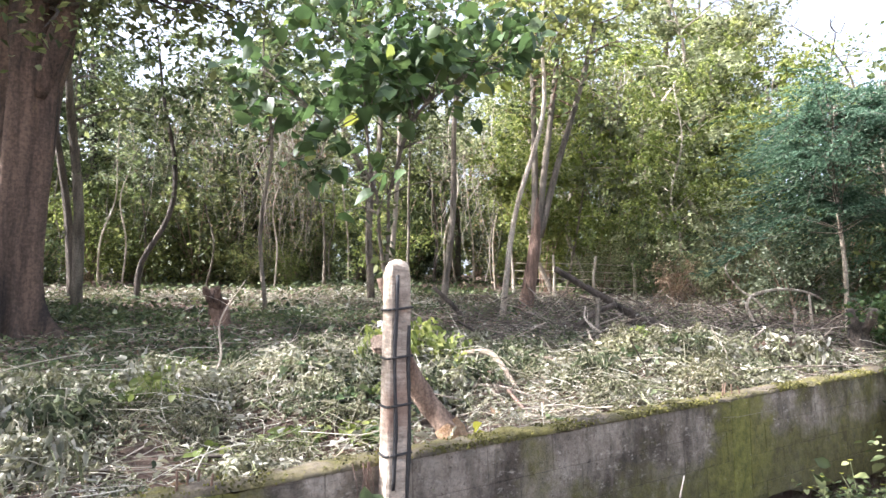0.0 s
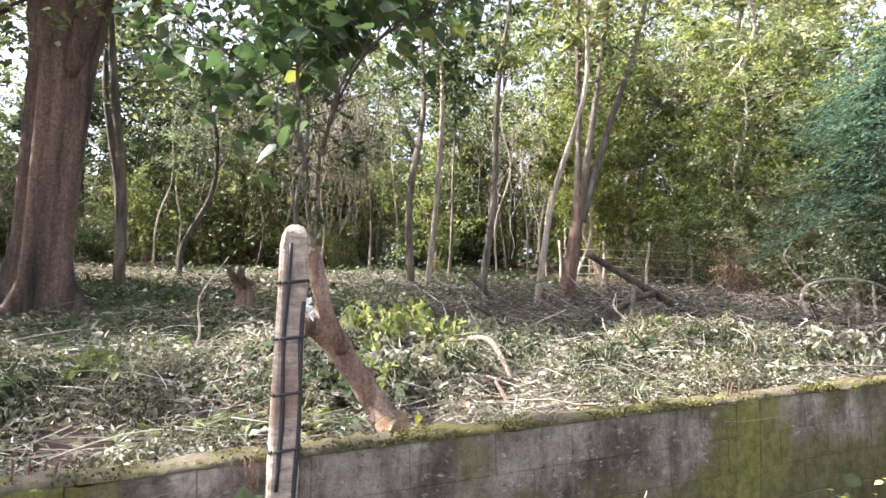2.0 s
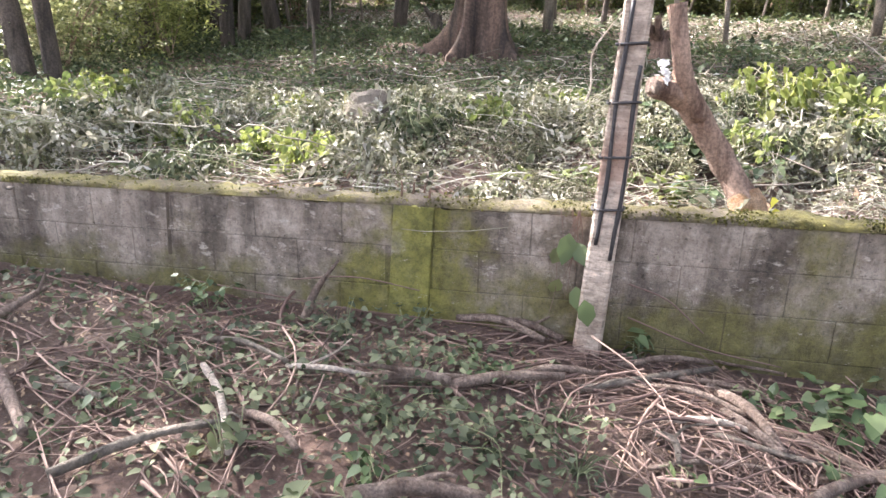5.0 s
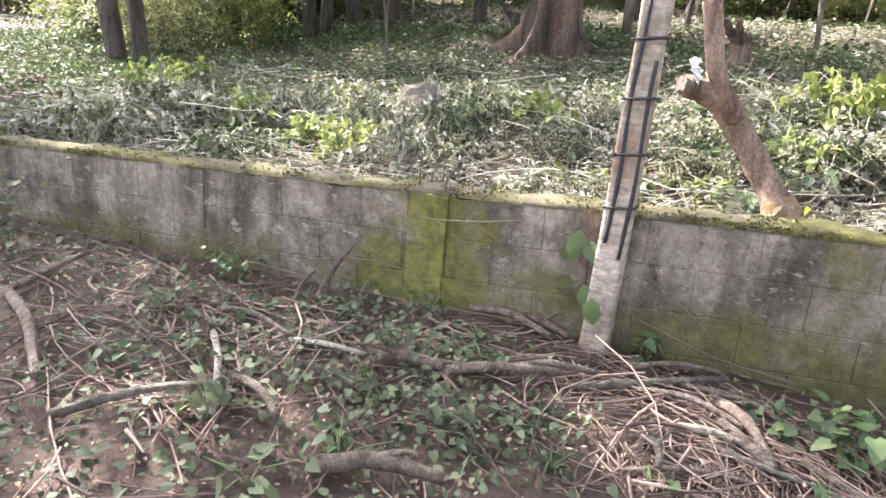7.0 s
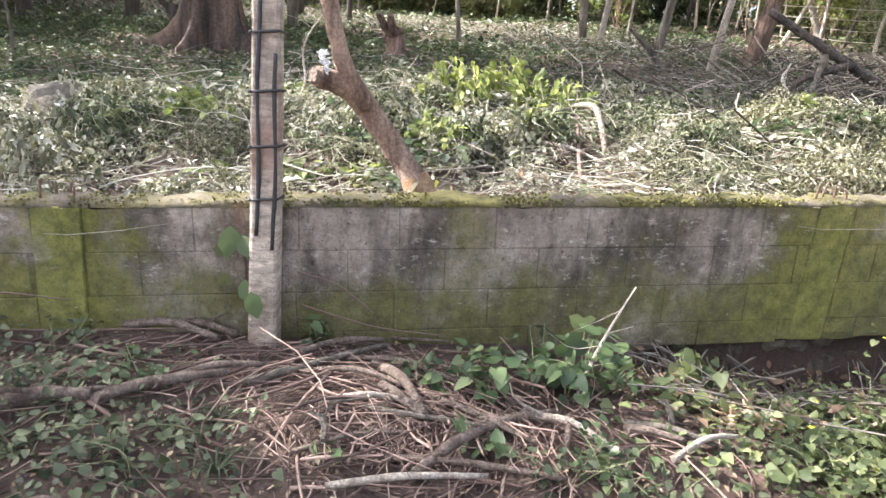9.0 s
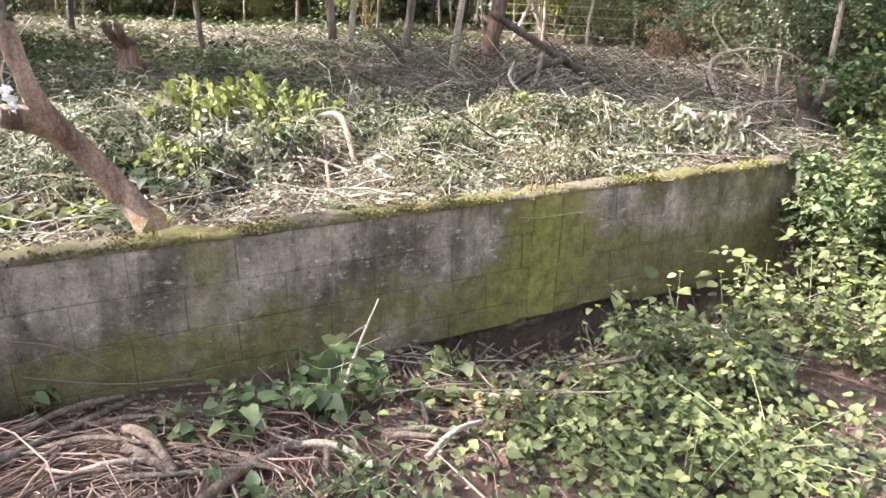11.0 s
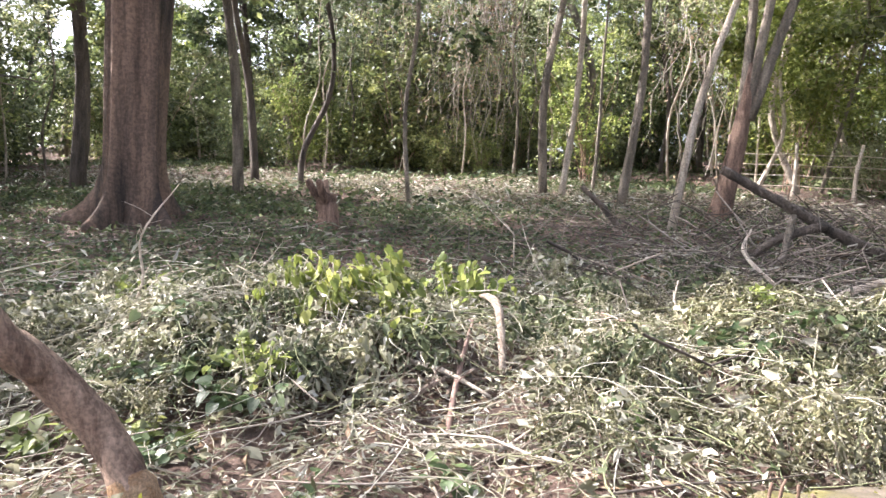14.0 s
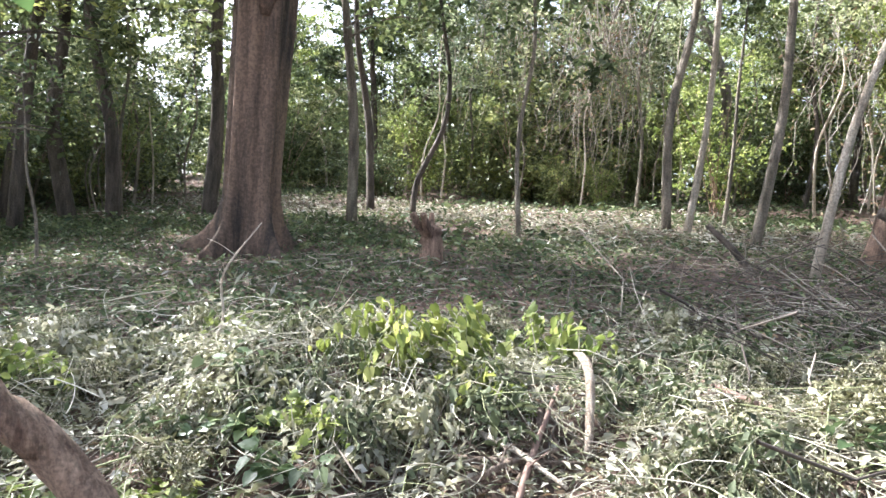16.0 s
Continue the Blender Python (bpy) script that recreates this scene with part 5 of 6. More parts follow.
def stump(at, r, h, mat, label, seed, stubs=2):
    g = np.random.default_rng(seed)
    t = thing("stump", at, label, "stump")
    o = np.asarray(at, float)
    limb("bole", [o + (0, 0, -0.1), o + (0.01, 0, h * 0.3), o + (-0.03, 0.01, h * 0.7), o + (-0.02, 0.02, h)], [r * 1.5, r * 1.05, r, r * 0.9], mat, t, "", 14, 12, 0.14, seed, o)
    for k in range(stubs):
        a = g.uniform(0, 6.283)
        limb("stub", [o + (0, 0, h * 0.6), o + (math.cos(a) * r * 1.6, math.sin(a) * r * 1.6, h * 1.0), o + (math.cos(a) * r * 2.4, math.sin(a) * r * 2.4, h * 1.35)], [r * 0.5, r * 0.4, r * 0.3], mat, t, "", 9, 9, 0.15, seed + k, o)


stump(gp(-3.6, 10.75), 0.15, 0.5, BARK_RED, "brown broken stump in the clearing", 61, 3)
stump(gp(4.72, 7.35), 0.10, 0.42, BARK_DARK, "dark split stump at the end of the wall", 62, 3)
stump(gp(-9.6, 12.0), 0.13, 0.4, BARK_DARK, "low dark stump near the old tree", 63, 1)


def rock(at, sx, sy, sz, seed):
    bm = bmesh.new()
    bmesh.ops.create_icosphere(bm, subdivisions=3, radius=1)
    for v in bm.verts:
        n = noise.noise(v.co * 1.3 + Vector((seed, 0, 0))) * 0.35 + noise.noise(v.co * 3 + Vector((0, seed, 0))) * 0.12
        v.co = Vector((v.co.x * sx, v.co.y * sy, max(v.co.z, -0.4) * sz)) * (1 + n)
    ob = part("rock", bm, ROCK)
    ob.location = at
    tagged(ob, "grey rough rock half buried in the cuttings", "rock")


rock(gp(-3.25, 4.5, 0.10), 0.24, 0.20, 0.22, 3)


# ---- hanging dead creepers and the bare tree ----
def hanging(at, width, top, low, n, seed, label):
    g = np.random.default_rng(seed)
    t = thing("hanging_creeper", at, label, "creeper")
    x, y = g.normal(0, width * 0.4, n), g.normal(0, width * 0.3, n)
    z0 = top * g.uniform(0.75, 1.0, n)
    z1 = np.maximum(low + (top - low) * g.uniform(0, 0.7, n), 0.05)
    f = np.linspace(0, 1, 9)[None]
    px = x[:, None] + f * g.normal(0, 0.5, (n, 1)) + 0.14 * np.sin(f * g.uniform(4, 12, (n, 1)) + g.uniform(0, 6, (n, 1)))
    py = y[:, None] + f * g.normal(0, 0.2, (n, 1))
    pz = z0[:, None] * (1 - f) + z1[:, None] * f
    ob = rods("tangle", np.stack([px, py, pz], -1), g.uniform(0.004, 0.011, n), TWIG_PALE, t, "dry pale hanging stems", 4, 0.6)
    tagged(ob, kind="stuff")
    at_l = np.stack([px.ravel(), py.ravel(), pz.ravel()], -1)[g.integers(0, n * 9, n * 8)] + g.normal(0, 0.15, (n * 8, 3))
    leaf_fan("dry_foliage", at_l, 0.10, LEAF_DRY, t, g)


hanging(gp(4.6, 18.8), 2.2, 7.0, 2.0, 140, 71, "dry pale creepers hanging from a tree")
hanging(gp(-4.4, 19.0), 1.3, 5.5, 0.2, 110, 72, "dry aerial roots hanging down a trunk")
hanging(gp(-7.3, 19.5), 2.4, 6.5, 1.0, 60, 73, "dry creepers hanging in the wood")
hanging(gp(1.0, 18.2), 1.8, 4.5, 0.3, 45, 74, "dry creepers hanging over dark undergrowth")


def bare_tree():
    o = gp(12.6, 24.5)
    t = thing("bare_tree", o, "leafless spreading tree against the sky", "tree")
    g = np.random.default_rng(19)

    def grow(p, d, length, r, depth):
        q = p + d * length
        mid = (p + q) / 2 + g.normal(0, 0.06 * length, 3)
        limb("bough" if depth < 2 else "twig", [p, mid, q], [r, r * 0.8, r * 0.62], BARK_GREY, t, "", 7 if depth < 2 else 5, 8, 0.05, depth, (0, 0, 0))
        if depth < 4:
            for _ in range(3 if depth else 4):
                grow(q, unit(d + g.normal(0, 0.55, 3) + np.array([0, 0, 0.08])), length * g.uniform(0.55, 0.8), r * 0.6, depth + 1)

    grow(np.array([0, 0, -0.2]), np.array([0.05, 0, 1.0]), 5.5, 0.15, 0)


bare_tree()


def feathery_tree(at, h, reach, seed, label, count=34, lo=0.12):
    """A small tree with layered sprays of fine leaflets."""
    g = np.random.default_rng(seed)
    t = thing("feathery_tree", at, label, "tree")
    limb("trunk", [(0, 0, -0.1), (0.04, 0.03, h * 0.35), (-0.03, 0.05, h * 0.7), (0.02, 0, h)], [0.035, 0.03, 0.022, 0.008], BARK_PALE, t, "", 8, 14, 0.05, seed)
    at_l, way = [], []
    for k in range(count):
        f = g.uniform(lo, 0.98)
        a = g.uniform(0, 6.283)
        r = reach * (0.35 + 0.6 * math.sin(3.0 * f)) * g.uniform(0.4, 1.15)
        p0 = np.array([0, 0, h * f])
        tip = p0 + np.array([math.cos(a) * r, math.sin(a) * r, r * g.uniform(-0.35, 0.55)])
        line = spline([p0, (p0 + tip) / 2 + (0, 0, r * g.uniform(0.1, 0.35)), tip], 16)
        rods("branch", [line[::3]], [0.010], BARK_GREY, t, sides=4, taper=0.3)
        side = np.array([-math.sin(a), math.cos(a), 0])
        for q in line[3:]:
            for sgn in (-1, 1):
                L = 0.38 * r * g.uniform(0.3, 1.0)
                dip = g.uniform(-0.6, 0.35)
                for e in np.linspace(0.05, 1, 11):
                    c = q + sgn * side * L * e + np.array([math.cos(a), math.sin(a), dip]) * L * e * 0.6 + g.normal(0, 0.012, 3)
                    at_l.append(c)
                    way.append(side * sgn * 0.4 + np.array([math.cos(a), math.sin(a), -0.2]) + g.normal(0, 0.35, 3))
    n = len(at_l)
    leaves("crown", np.array(at_l), np.array(way), g.normal(0, 0.3, (n, 3)) + (0, 0, 1.0), g.uniform(0.05, 0.095, n), LEAF_BLUE, t, "", DIAMOND, 0.45)


feathery_tree(gp(5.55, 8.9), 3.4, 1.75, 81, "young feathery-leaved tree with layered sprays", 70, 0.45)
feathery_tree(gp(6.9, 9.8), 3.9, 2.2, 82, "feathery-leaved tree with wide layered sprays", 64, 0.35)
feathery_tree(gp(8.4, 10.4), 4.2, 2.2, 83, "feathery-leaved tree with wide layered sprays", 64)
feathery_tree(gp(6.7, 7.8), 2.3, 1.1, 84, "low feathery-leaved sapling beside the wall", 40)


# ---- the far fence ----
def far_fence():
    t = thing("far_fence", gp(2.9, 16.6), "low wire fence with pale posts at the wood's edge", "fence")
    o = np.array(t.location)
    ends = [gp(x, 16.6 + 0.2 * math.sin(x)) for x in (1.9, 2.9, 3.9, 4.9)]
    for k, p in enumerate(ends):
        p = np.array(p)
        limb("post", [p + (0, 0, -0.2), p + (0.03 * (k % 2), 0, 0.5), p + (0.06 * (k % 3) - 0.05, 0, 1.05)], [0.04, 0.036, 0.03], BARK_PALE, t, "", 8, 6, 0.08, k, o)
    for h in (0.25, 0.45, 0.65, 0.85):
        for p, q in zip(ends, ends[1:]):
            p, q = np.array(p) + (0, 0, h), np.array(q) + (0, 0, h)
            limb("strand", [p, (p + q) / 2 - (0, 0, 0.02), q], [0.008, 0.008], WOOD_BONE, t, "", 5, 5, 0.02, 1, o)


far_fence()
shrub("lime_bush", gp(-9.6, 21.5), 1.1, 1.5, "small bright lime-green bush at the back of the clearing", LEAF_LIME, 91, 1500, 0.10, stems=8)
shrub("yellow_bush", gp(-1.4, 18.2), 2.6, 2.0, "yellowish-green bush behind the clearing", LEAF_LIME, 92, 2600, 0.10, stems=10)
shrub("lime_bush", gp(3.0, 18.6), 3.6, 1.8, "bright lime-green bush behind the clearing", LEAF_LIME, 93, 3000, 0.11, stems=10)


def wilting(seed, h, w, mat, label, n, leaf):
    """A limp cut plant: arched stems with leaves hanging from them."""
    g = np.random.default_rng(seed)
    t = thing("wilting_plant", (0, -60, 0), label, "plant", "wilting cut plants")
    at = []
    lay = g.uniform(0, 6.283)
    for k in range(11):
        a, r = lay + g.normal(0, 0.9), w * g.uniform(0.35, 0.9)
        tip = np.array([math.cos(a) * r, math.sin(a) * r, h * g.uniform(-0.05, 0.35)])
        foot = g.normal(0, 0.09, 3) * (1, 1, 0.1)
        line = spline([foot, foot + tip * (0.35, 0.35, 0) + (0, 0, h * g.uniform(0.5, 1.1)), tip * 0.75 + (0, 0, h * g.uniform(0.2, 0.6)), tip], 11)
        rods("stem", [line], [0.0036], STRAW if k % 2 else GREENSTEM, t, sides=4, taper=0.5)
        at += list(line[2:])
    at = np.array(at)[g.integers(0, len(at), n)] + g.normal(0, 0.022, (n, 3))
    way = g.normal(0, 0.45 if mat is LEAF_LIME else 0.7, (n, 3)) + (0.5 * math.cos(lay), 0.5 * math.sin(lay), -1.0 if mat is LEAF_LIME else -0.55)
    leaves("foliage", at, way, g.normal(0, 0.8, (n, 3)) + (0, 0, 0.5), leaf * g.uniform(0.45, 1.35, n), mat, t, "", HEART if mat is LEAF_LIME else CRUMPLE, 0.75 if mat is LEAF_LIME else 0.42)
    return t


def wilting_plants():
    kinds = [wilting(500 + k, h, w, m, label, n, lf) for k, (h, w, m, label, n, lf) in enumerate((
        (0.30, 0.60, LEAF_WILT, "limp wilting cut plant with pale drooping leaves", 300, 0.072), (0.24, 0.55, LEAF_WILT, "limp wilting cut plant with pale drooping leaves", 340, 0.055),
        (0.26, 0.5, LEAF_CREEP, "limp cut plant with drooping green leaves", 210, 0.07), (0.24, 0.5, LEAF_LIME, "limp cut plant with drooping lime-green leaves", 200, 0.065), (0.24, 0.55, LEAF_CREEP, "limp cut plant with dull green leaves", 260, 0.06), (0.26, 0.6, LEAF_WISP, "limp cut plant with fine wispy pale-green leaves", 900, 0.034), (0.20, 0.7, LEAF_WISP, "limp cut plant with fine wispy pale-green leaves", 800, 0.030)))]
    g = np.random.default_rng(33)
    spots = [(-0.62, 6.05, 3, 1.1), (-0.25, 6.2, 3, 0.9), (0.18, 6.0, 3, 0.8), (-0.95, 6.9, 3, 0.6), (-3.0, 4.75, 3, 0.9)]
    while len(spots) < 185:
        u, v = g.uniform(-5.5, 5.5), g.uniform(0.35, 4.2)
        p = wall_point(u, v)
        if g.uniform() < float(heap(p.x, p.y)) + 0.15 and not (0.2 < p.x < 0.9 and 5.2 < p.y < 7.3):
            spots.append((p.x, p.y, int(g.choice(7, p=[0.08, 0.10, 0.05, 0.03, 0.12, 0.32, 0.30] if p.x > 0.7 else [0.35, 0.25, 0.08, 0.10, 0.12, 0.05, 0.05])), g.uniform(0.6, 1.25)))
    used = set()
    for x, y, k, sc in spots:
        m = Matrix.LocRotScale(gp(x, y, 0.06 if k == 3 else -0.01), Euler((g.normal(0, 0.15), g.normal(0, 0.15), g.uniform(0, 6.283))), None)
        ob = copy_thing(kinds[k], m) if k in used else kinds[k]
        used.add(k)
        ob.matrix_basis = m
        ob.scale = (sc, sc, sc * g.uniform(0.7, 1.2))


wilting_plants()


# ---- things on the walker's side ----
LOW = ((-0.71, 3.02, -0.30, 3.12, 0.020), (-0.78, 2.92, -0.35, 3.04, 0.018), (-0.02, 2.82, 0.30, 3.45, 0.017), (-0.60, 2.23, -0.37, 2.42, 0.026), (-0.37, 2.42, -0.10, 2.82, 0.024), (0.34, 3.26, 0.70, 3.00, 0.024), (0.32, 2.79, 0.47, 2.66, 0.014), (0.60, 2.48, 1.05, 2.75, 0.013), (0.39, 2.57, 0.72, 2.88, 0.010), (0.82, 2.93, 1.14, 3.28, 0.016), (1.40, 3.37, 1.74, 3.36, 0.014), (1.60, 3.20, 1.82, 3.49, 0.013), (-0.27, 3.38, 0.52, 3.66, 0.009), (1.86, 4.30, 2.60, 4.72, 0.010))
LOW_LEFT = ((-1.39, 1.92, -0.94, 2.05, 0.014), (-0.94, 2.05, -0.62, 2.23, 0.012), (-0.60, 2.21, -0.25, 2.60, 0.015), (-0.28, 2.58, -0.02, 2.97, 0.017), (-0.80, 1.12, -0.68, 1.66, 0.016), (-1.16, 1.80, -0.53, 1.55, 0.014), (-0.74, 1.72, -0.40, 1.72, 0.017), (-0.13, 1.69, 0.15, 2.00, 0.030), (-1.40, 1.34, -1.10, 1.41, 0.015), (-1.98, 1.17, -1.04, 1.13, 0.022), (-1.98, 1.17, -2.29, 1.58, 0.020), (0.10, 3.02, 0.55, 3.15, 0.013), (0.45, 2.95, 0.95, 3.05, 0.011), (1.02, 3.22, 1.40, 3.12, 0.014), (0.70, 2.72, 1.30, 2.86, 0.012), (-0.02, 3.14, 0.26, 3.50, 0.014), (0.45, 3.12, 0.71, 2.99, 0.022), (0.82, 2.64, 1.02, 3.16, 0.020), (1.41, 3.33, 1.63, 3.32, 0.016), (1.24, 3.06, 1.19, 3.28, 0.012), (1.58, 3.46, 1.50, 3.62, 0.012), (0.30, 2.88, 0.62, 3.06, 0.011), (0.15, 3.22, 0.75, 3.30, 0.012), (0.60, 3.18, 1.15, 3.02, 0.013))
for k, (x0, y0, x1, y1, r) in enumerate(LOW + LOW_LEFT):
    g = random.Random(k)
    mx, my = (x0 + x1) / 2 + g.uniform(-0.03, 0.03), (y0 + y1) / 2 + g.uniform(-0.03, 0.03)
    branch_thing("stick", [gp(x0, y0, r + 0.012), gp(mx, my, r + g.uniform(0.03, 0.06)), gp(x1, y1, r + 0.03)], [r, r * 0.95, r * 0.7], (WOOD_DEAD, WOOD_DEAD, BARK_GREY, WOOD_BONE)[k % 4 if r < 0.02 else 0], "weathered brown stick lying on the soil" if k % 4 != 3 else "pale bare stick lying on the soil", "stick", 200 + k, 0.10, 8, 12, "sticks below the wall", 1 if k % 3 == 0 else 0)
branch_thing("leaning_stick", [gp(-1.28, 2.38, 0.02), (-1.27, 2.44, 0.10), (-1.24, 2.55, 0.24)], [0.022, 0.018, 0.006], WOOD_DEAD, "broken stick leaning towards the wall", "stick", 240, 0.1)
branch_thing("dead_stalk", [gp(1.18, 3.48, 0.0), (1.22, 3.52, 0.12), (1.27, 3.6, 0.28), (1.33, 3.66, 0.44)], [0.008, 0.0075, 0.006, 0.003], WOOD_BONE, "pale dead stalk with broken tips", "dead stem", 241, 0.1, twigs_n=7)


def herb(at, height, width, n, leaf, mat, label, seed, group="", stems=5, shape=HEART, flowers=0, name="weed"):
    """A small leafy plant: stems from one foot, with stalked leaves along them."""
    g = np.random.default_rng(seed)
    t = thing(name, at, label, "plant", group)
    pts = []
    for k in range(stems):
        a, r = g.uniform(0, 6.283), width * g.uniform(0.25, 0.6)
        tip = np.array([math.cos(a) * r, math.sin(a) * r, height * g.uniform(0.6, 1.0)])
        line = spline([(0, 0, -0.03), tip * (0.4, 0.4, 0.55) + g.normal(0, 0.02, 3), tip], 8)
        stem = rods("stem", [line], [0.0022 + 0.003 * height], GREENSTEM, t, sides=5, taper=0.5)
        pts += [line[j] for j in range(2, 8)]
        if k < flowers:
            fl = np.repeat(tip[None], 6, 0)
            aa = np.arange(6) / 6 * 6.283
            leaves("flower", fl, np.stack([np.cos(aa), np.sin(aa), 0.3 + 0 * aa], -1), np.tile((0, 0, 1.0), (6, 1)), np.full(6, 0.02), LEAF_YELLOW, stem, "small yellow flower", OVAL, 0.9)
    pts = np.array(pts)[g.integers(0, len(pts), n)]
    off = g.normal(0, 1, (n, 3)) * (0.10 * width, 0.10 * width, 0.05 * height)
    at_l = pts + off
    at_l[:, 2] = np.maximum(at_l[:, 2], 0.01)
    way = unit(off * (1, 1, 0.3) + g.normal(0, 0.02, (n, 3))) + (0, 0, -0.25)
    leaves("foliage", at_l, way, g.normal(0, 0.35, (n, 3)) + (0, 0, 1.0), leaf * g.uniform(0.55, 1.2, n), mat, t, "", shape, 0.85)
    return t


# heart-leaved plants by the twig heap
for k, (x, y, h, w, n, leaf, m) in enumerate(((0.80, 3.38, 0.20, 0.45, 46, 0.075, 0), (0.62, 3.30, 0.14, 0.35, 34, 0.06, 0), (0.98, 3.52, 0.22, 0.45, 46, 0.075, 0), (1.14, 3.50, 0.24, 0.35, 30, 0.085, 0), (1.26, 3.62, 0.20, 0.4, 34, 0.07, 0), (1.62, 3.82, 0.20, 0.3, 24, 0.075, 1), (1.72, 3.98, 0.18, 0.4, 30, 0.065, 1), (0.0, 3.34, 0.12, 0.2, 14, 0.075, 0), (0.49, 2.60, 0.06, 0.12, 4, 0.075, 0), (0.93, 2.95, 0.12, 0.25, 14, 0.07, 0))):
    herb(gp(x, y), h, w, n, leaf, (LEAF_VINE, LEAF_WEED)[m], "low heart-leaved green weed on the soil", 600 + k, "weeds below the wall")
for k, (x, y, h, w, n, leaf) in enumerate(((1.42, 2.97, 0.14, 0.4, 60, 0.05), (1.28, 2.86, 0.14, 0.4, 60, 0.05), (1.60, 2.92, 0.12, 0.35, 50, 0.05), (-0.55, 2.42, 0.16, 0.5, 70, 0.05), (-0.37, 2.66, 0.12, 0.4, 50, 0.045), (0.09, 2.52, 0.12, 0.4, 60, 0.045), (0.05, 2.22, 0.12, 0.5, 70, 0.045), (-0.30, 2.12, 0.13, 0.5, 70, 0.05), (-1.70, 2.12, 0.18, 0.28, 44, 0.06), (-0.96, 1.66, 0.14, 0.2, 14, 0.06), (-0.56, 1.54, 0.20, 0.24, 12, 0.085), (-0.19, 1.52, 0.16, 0.3, 14, 0.085), (-0.13, 1.80, 0.14, 0.3, 24, 0.06), (-1.04, 2.45, 0.14, 0.5, 60, 0.045), (-0.82, 2.62, 0.12, 0.5, 60, 0.045), (-0.40, 2.15, 0.12, 0.5, 60, 0.045), (-1.07, 1.42, 0.12, 0.2, 12, 0.06), (-1.49, 1.72, 0.16, 0.3, 26, 0.055), (-2.7, 1.1, 0.35, 0.6, 80, 0.07), (-3.2, 0.9, 0.5, 0.7, 90, 0.08))):
    herb(gp(x, y), h, w, n, leaf * 0.85, LEAF_CREEP if k % 4 else LEAF_VINE, "small leafy green weed on the soil", 640 + k, "weeds below the wall")
def spiky_weed(at, n, length, seed):
    """A rosette of narrow arching blades."""
    g = np.random.default_rng(seed)
    t = thing("spiky_weed", at, "small rosette weed with narrow dark green blades", "plant")
    for k in range(n):
        a, L = k / n * 6.283 + g.normal(0, 0.2), length * g.uniform(0.7, 1.15)
        d = np.array([math.cos(a), math.sin(a), 0])
        rods("blade", [spline([(0, 0, 0), d * L * 0.5 + (0, 0, L * g.uniform(0.3, 0.6)), d * L + (0, 0, L * g.uniform(0.0, 0.35))], 7)], [0.0042], LEAF_CREEP, t, sides=4, taper=0.2)


spiky_weed(gp(0.24, 2.39), 22, 0.14, 5)
spiky_weed(gp(0.05, 2.62), 14, 0.10, 6)
# sunny weeds with yellow flowers
for k, (x, y, h, w, n, leaf, fl) in enumerate(((2.02, 3.70, 0.18, 0.5, 80, 0.055, 0), (2.30, 4.10, 0.28, 0.5, 80, 0.065, 1), (2.15, 3.40, 0.20, 0.5, 80, 0.055, 1), (2.75, 4.30, 0.42, 0.6, 90, 0.075, 2), (3.01, 4.25, 0.40, 0.6, 90, 0.075, 2), (3.2, 3.95, 0.35, 0.6, 90, 0.07, 2), (2.6, 3.80, 0.26, 0.6, 90, 0.06, 1), (3.41, 4.75, 0.5, 0.6, 90, 0.08, 2), (3.75, 4.75, 0.55, 0.7, 100, 0.085, 2), (3.9, 4.4, 0.5, 0.7, 100, 0.085, 1), (4.3, 5.3, 0.7, 0.7, 110, 0.10, 2), (4.6, 5.7, 0.8, 0.8, 120, 0.10, 2), (4.3, 5.75, 0.75, 0.6, 90, 0.10, 1), (5.0, 6.0, 0.95, 0.9, 130, 0.11, 1), (5.2, 6.45, 0.9, 0.8, 120, 0.11, 1), (4.9, 6.3, 0.7, 0.7, 90, 0.10, 0), (2.9, 3.3, 0.3, 0.7, 90, 0.06, 1), (2.5, 3.0, 0.25, 0.7, 90, 0.06, 0), (5.6, 5.4, 0.9, 1.0, 130, 0.11, 0), (4.5, 4.6, 0.6, 0.8, 110, 0.09, 1))):
    herb(gp(x, y), h * (0.55 if x < 2.5 else 0.9), w * 1.1, int(n * (2 if x < 2.5 else 4)), leaf * 0.62, LEAF_WEED, "pale green weed with small yellow flowers" if fl else "pale green leafy weed in the sun", 700 + k, "sunny weeds", 11, HEART, fl + 2 if fl else 0)
for k, (x, y, h) in enumerate(((2.62, 4.42, 0.60), (2.95, 4.75, 0.66), (3.2, 4.55, 0.7))):
    herb(gp(x, y), h, 0.28, 12, 0.10, LEAF_WEED, "tall thin weed with pointed leaves and yellow flowers", 740 + k, "tall weeds", 2, OVAL, 2, "tall_weed")
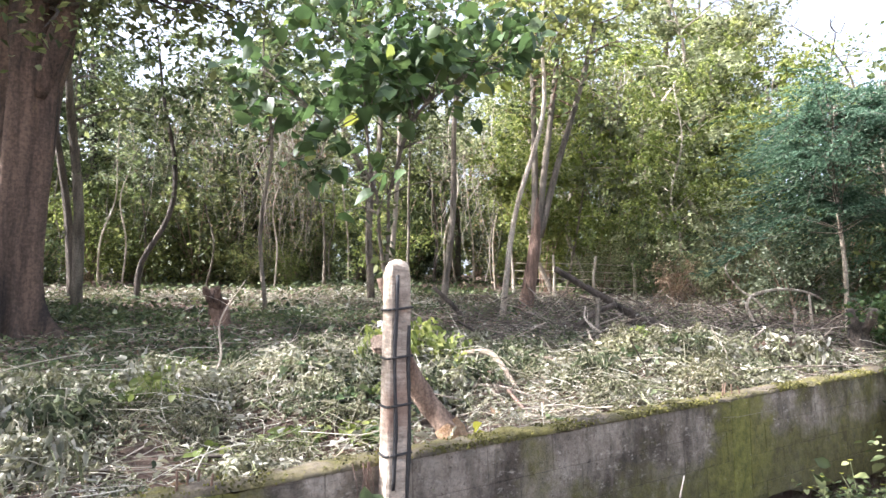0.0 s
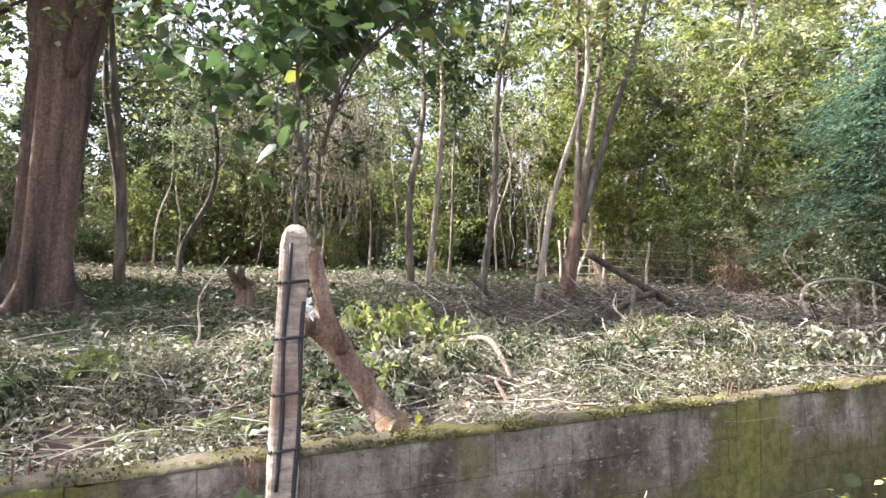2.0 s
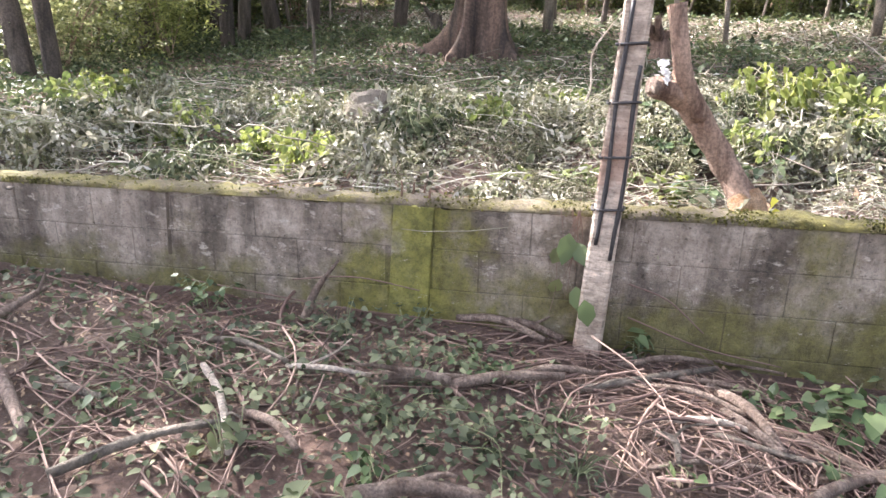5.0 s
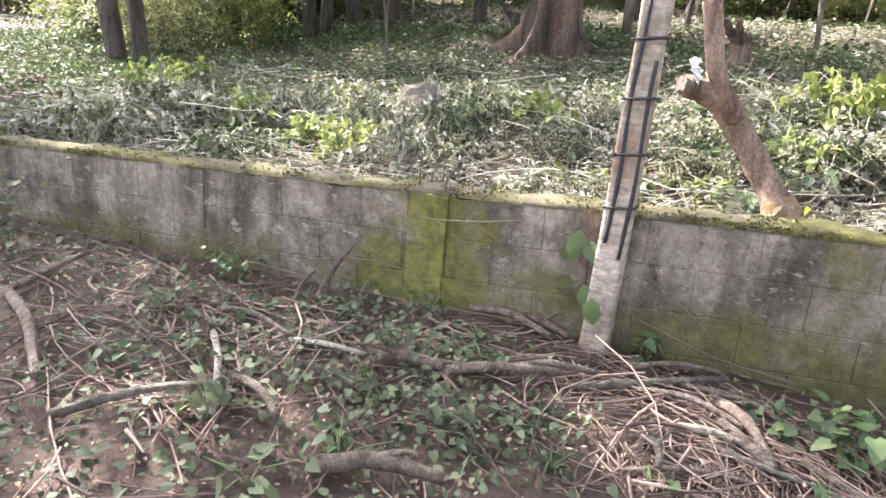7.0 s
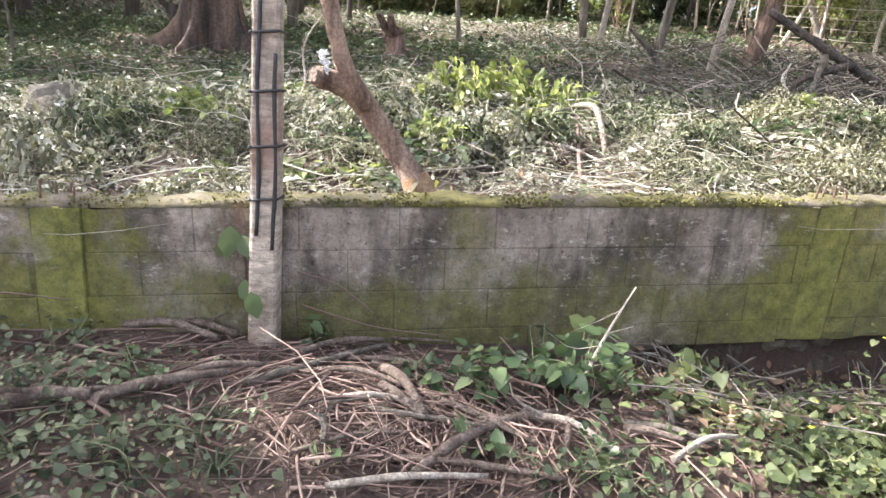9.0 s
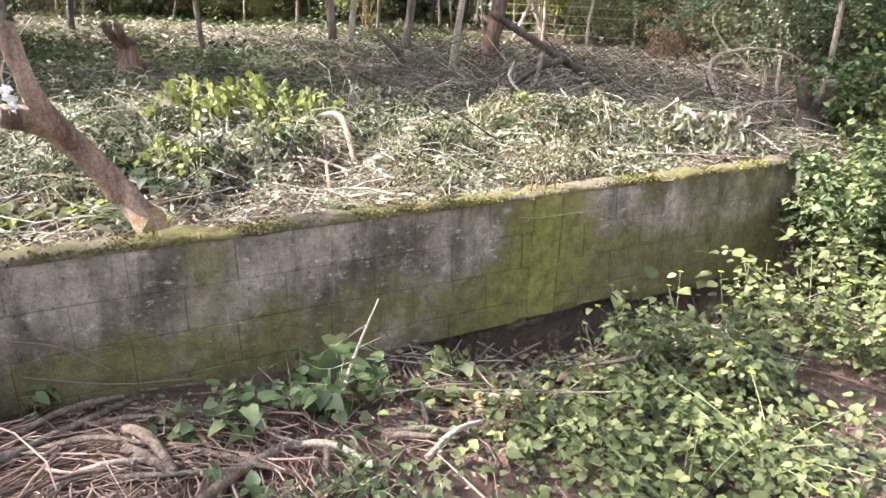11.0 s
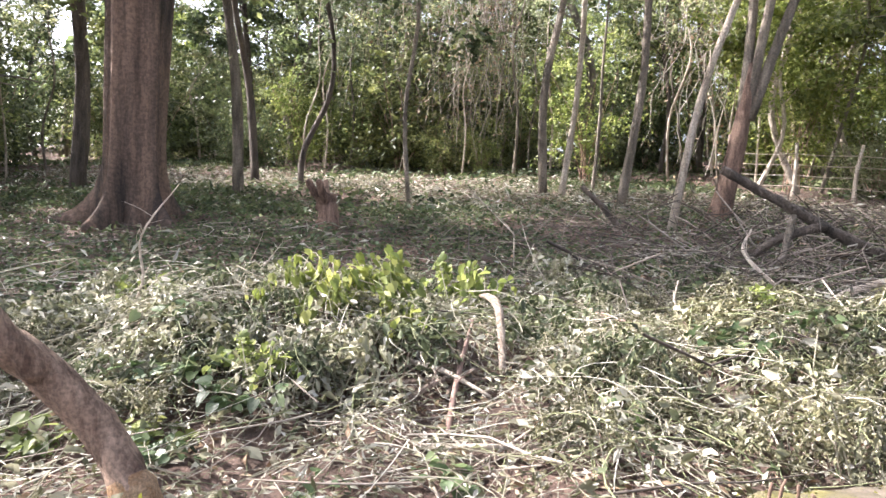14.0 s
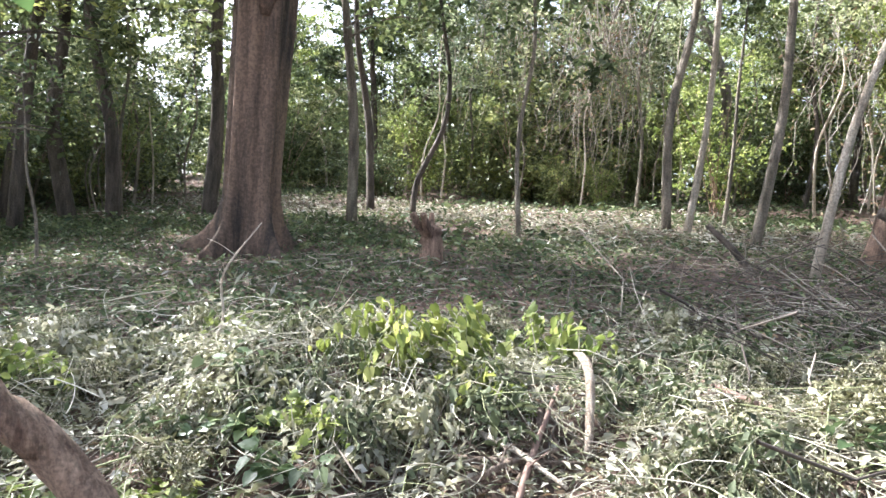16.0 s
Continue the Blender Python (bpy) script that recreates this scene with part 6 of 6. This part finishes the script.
# broad-leaved regrowth at the foot of the lopped tree
for k, (x, y, h, w, n, leaf, m) in enumerate(((-0.55, 4.75, 0.16, 0.5, 60, 0.08, 0), (-0.95, 4.55, 0.15, 0.5, 60, 0.08, 0), (-0.30, 4.55, 0.14, 0.4, 46, 0.07, 1), (-0.75, 5.15, 0.18, 0.5, 60, 0.085, 1), (-1.35, 4.35, 0.15, 0.5, 60, 0.075, 0), (-0.25, 5.1, 0.16, 0.4, 40, 0.08, 1), (0.45, 4.62, 0.10, 0.3, 22, 0.08, 1), (0.95, 5.0, 0.10, 0.3, 20, 0.08, 1), (1.9, 6.35, 0.2, 0.5, 60, 0.08, 1), (2.4, 6.6, 0.2, 0.5, 60, 0.075, 1), (-1.2, 5.5, 0.2, 0.5, 50, 0.08, 1), (1.5, 5.75, 0.12, 0.35, 30, 0.075, 1))):
    herb(gp(x, y), h, w, n, leaf, (LEAF_LIME, LEAF_VINE)[m], ("lime-green broad-leaved regrowth among the cuttings", "dark green broad-leaved plant among the cuttings")[m], 760 + k, "regrowth on the plot", 7, HEART, 0, "regrowth")
# leafy growth at the end of the wall
for k, (x, y, h, w, mat) in enumerate(((5.5, 6.9, 1.0, 1.1, LEAF_WEED), (6.1, 6.6, 1.3, 1.3, LEAF_BROAD), (6.6, 7.4, 1.5, 1.4, LEAF_WEED), (5.7, 6.1, 0.9, 1.2, LEAF_WEED), (6.6, 5.8, 1.3, 1.4, LEAF_BROAD), (5.3, 7.5, 0.8, 0.8, LEAF_BROAD), (6.9, 6.0, 2.3, 1.5, LEAF_BROAD), (7.3, 4.9, 2.7, 1.7, LEAF_BROAD))):
    shrub("leafy_bush", gp(x, y), h, w, "dense green leafy bush at the end of the wall", mat, 780 + k, 1500, 0.075, "bushes at the end of the wall", 10, slim=0.7, category="bush")
for k, (u, v, h, w) in enumerate(((4.75, -0.42, 0.75, 0.7), (5.2, -0.5, 1.0, 0.8), (6.0, -0.7, 1.7, 1.3))):
    p = wall_point(u, v)
    shrub("dark_bush", gp(p.x, p.y), h, w, "dark green shaded bush overgrowing the wall's end", LEAF_COVER, 820 + k, 2200, 0.075, "bushes at the end of the wall", 9, slim=0.6, category="bush")
herb(gp(1.20, 3.56), 0.34, 0.34, 9, 0.13, LEAF_VINE, "upright weed with few large heart-shaped leaves", 830, "weeds below the wall", 4)
# dry grassy clods among the weeds
twigs("dry_bundle", 260, 3.2, 6.0, -2.2, -0.9, 66, 0.25, 0.003, STRAW, "bundle of dry pale straw among the weeds", lambda x, y: np.exp(-(((x - 4.1) / 0.3) ** 2 + ((y - 4.75) / 0.3) ** 2)), 0.10, 0.4)


def post_creeper():
    """A creeper with dark leaves and hair-like roots on the wall beside the post."""
    t = thing("post_creeper", wall_point(-0.42, -0.02, 0.0), "thin creeper with dark green leaves clinging beside the post", "creeper")
    o = np.array(t.location)
    g = np.random.default_rng(12)
    for k in range(9):
        u = -0.42 + g.normal(0, 0.03)
        p = [wall_point(u + g.normal(0, 0.015), -0.02 - 0.01 * g.uniform(), z) for z in np.linspace(0.60, g.uniform(0.0, 0.35), 5)]
        rods("root", [spline(np.array([list(q) for q in p]) - o, 9)], [0.0022], TWIG_BROWN, t, sides=4)
    at = np.array([list(wall_point(u, v, z)) for u, v, z in ((-0.44, -0.05, 0.50), (-0.40, -0.05, 0.46), (-0.46, -0.05, 0.28), (-0.38, -0.07, 0.26), (-0.34, -0.17, 0.24), (-0.47, -0.04, 0.43))]) - o
    n = len(at)
    leaves("foliage", at, np.array([[0.1, -0.2, -1.0]]) + g.normal(0, 0.3, (n, 3)), np.tile((0.527, -0.85, 0.25), (n, 1)) + g.normal(0, 0.2, (n, 3)), np.array([0.15, 0.12, 0.11, 0.12, 0.13, 0.10]), LEAF_COVER, t, "", OVAL, 0.75)


post_creeper()
for k, (u0, z0, u1, z1) in enumerate(((-2.3, 0.02, -0.6, 0.02), (-0.15, 0.30, 0.2, 0.12), (-0.13, 0.14, 0.55, 0.01), (-1.75, 0.10, -1.1, 0.14))):
    a, c = wall_point(u0, -0.06, z0), wall_point(u1, -0.08, z1)
    m = (a + c) / 2 + Vector((0, 0, 0.04 if k % 2 else -0.03))
    branch_thing("trailing_vine", [tuple(a), tuple(m), tuple(c)], [0.004, 0.004, 0.003], TWIG_BROWN, "thin bare vine trailing along the wall's foot", "vine", 260 + k, 0.05, 5, 14)
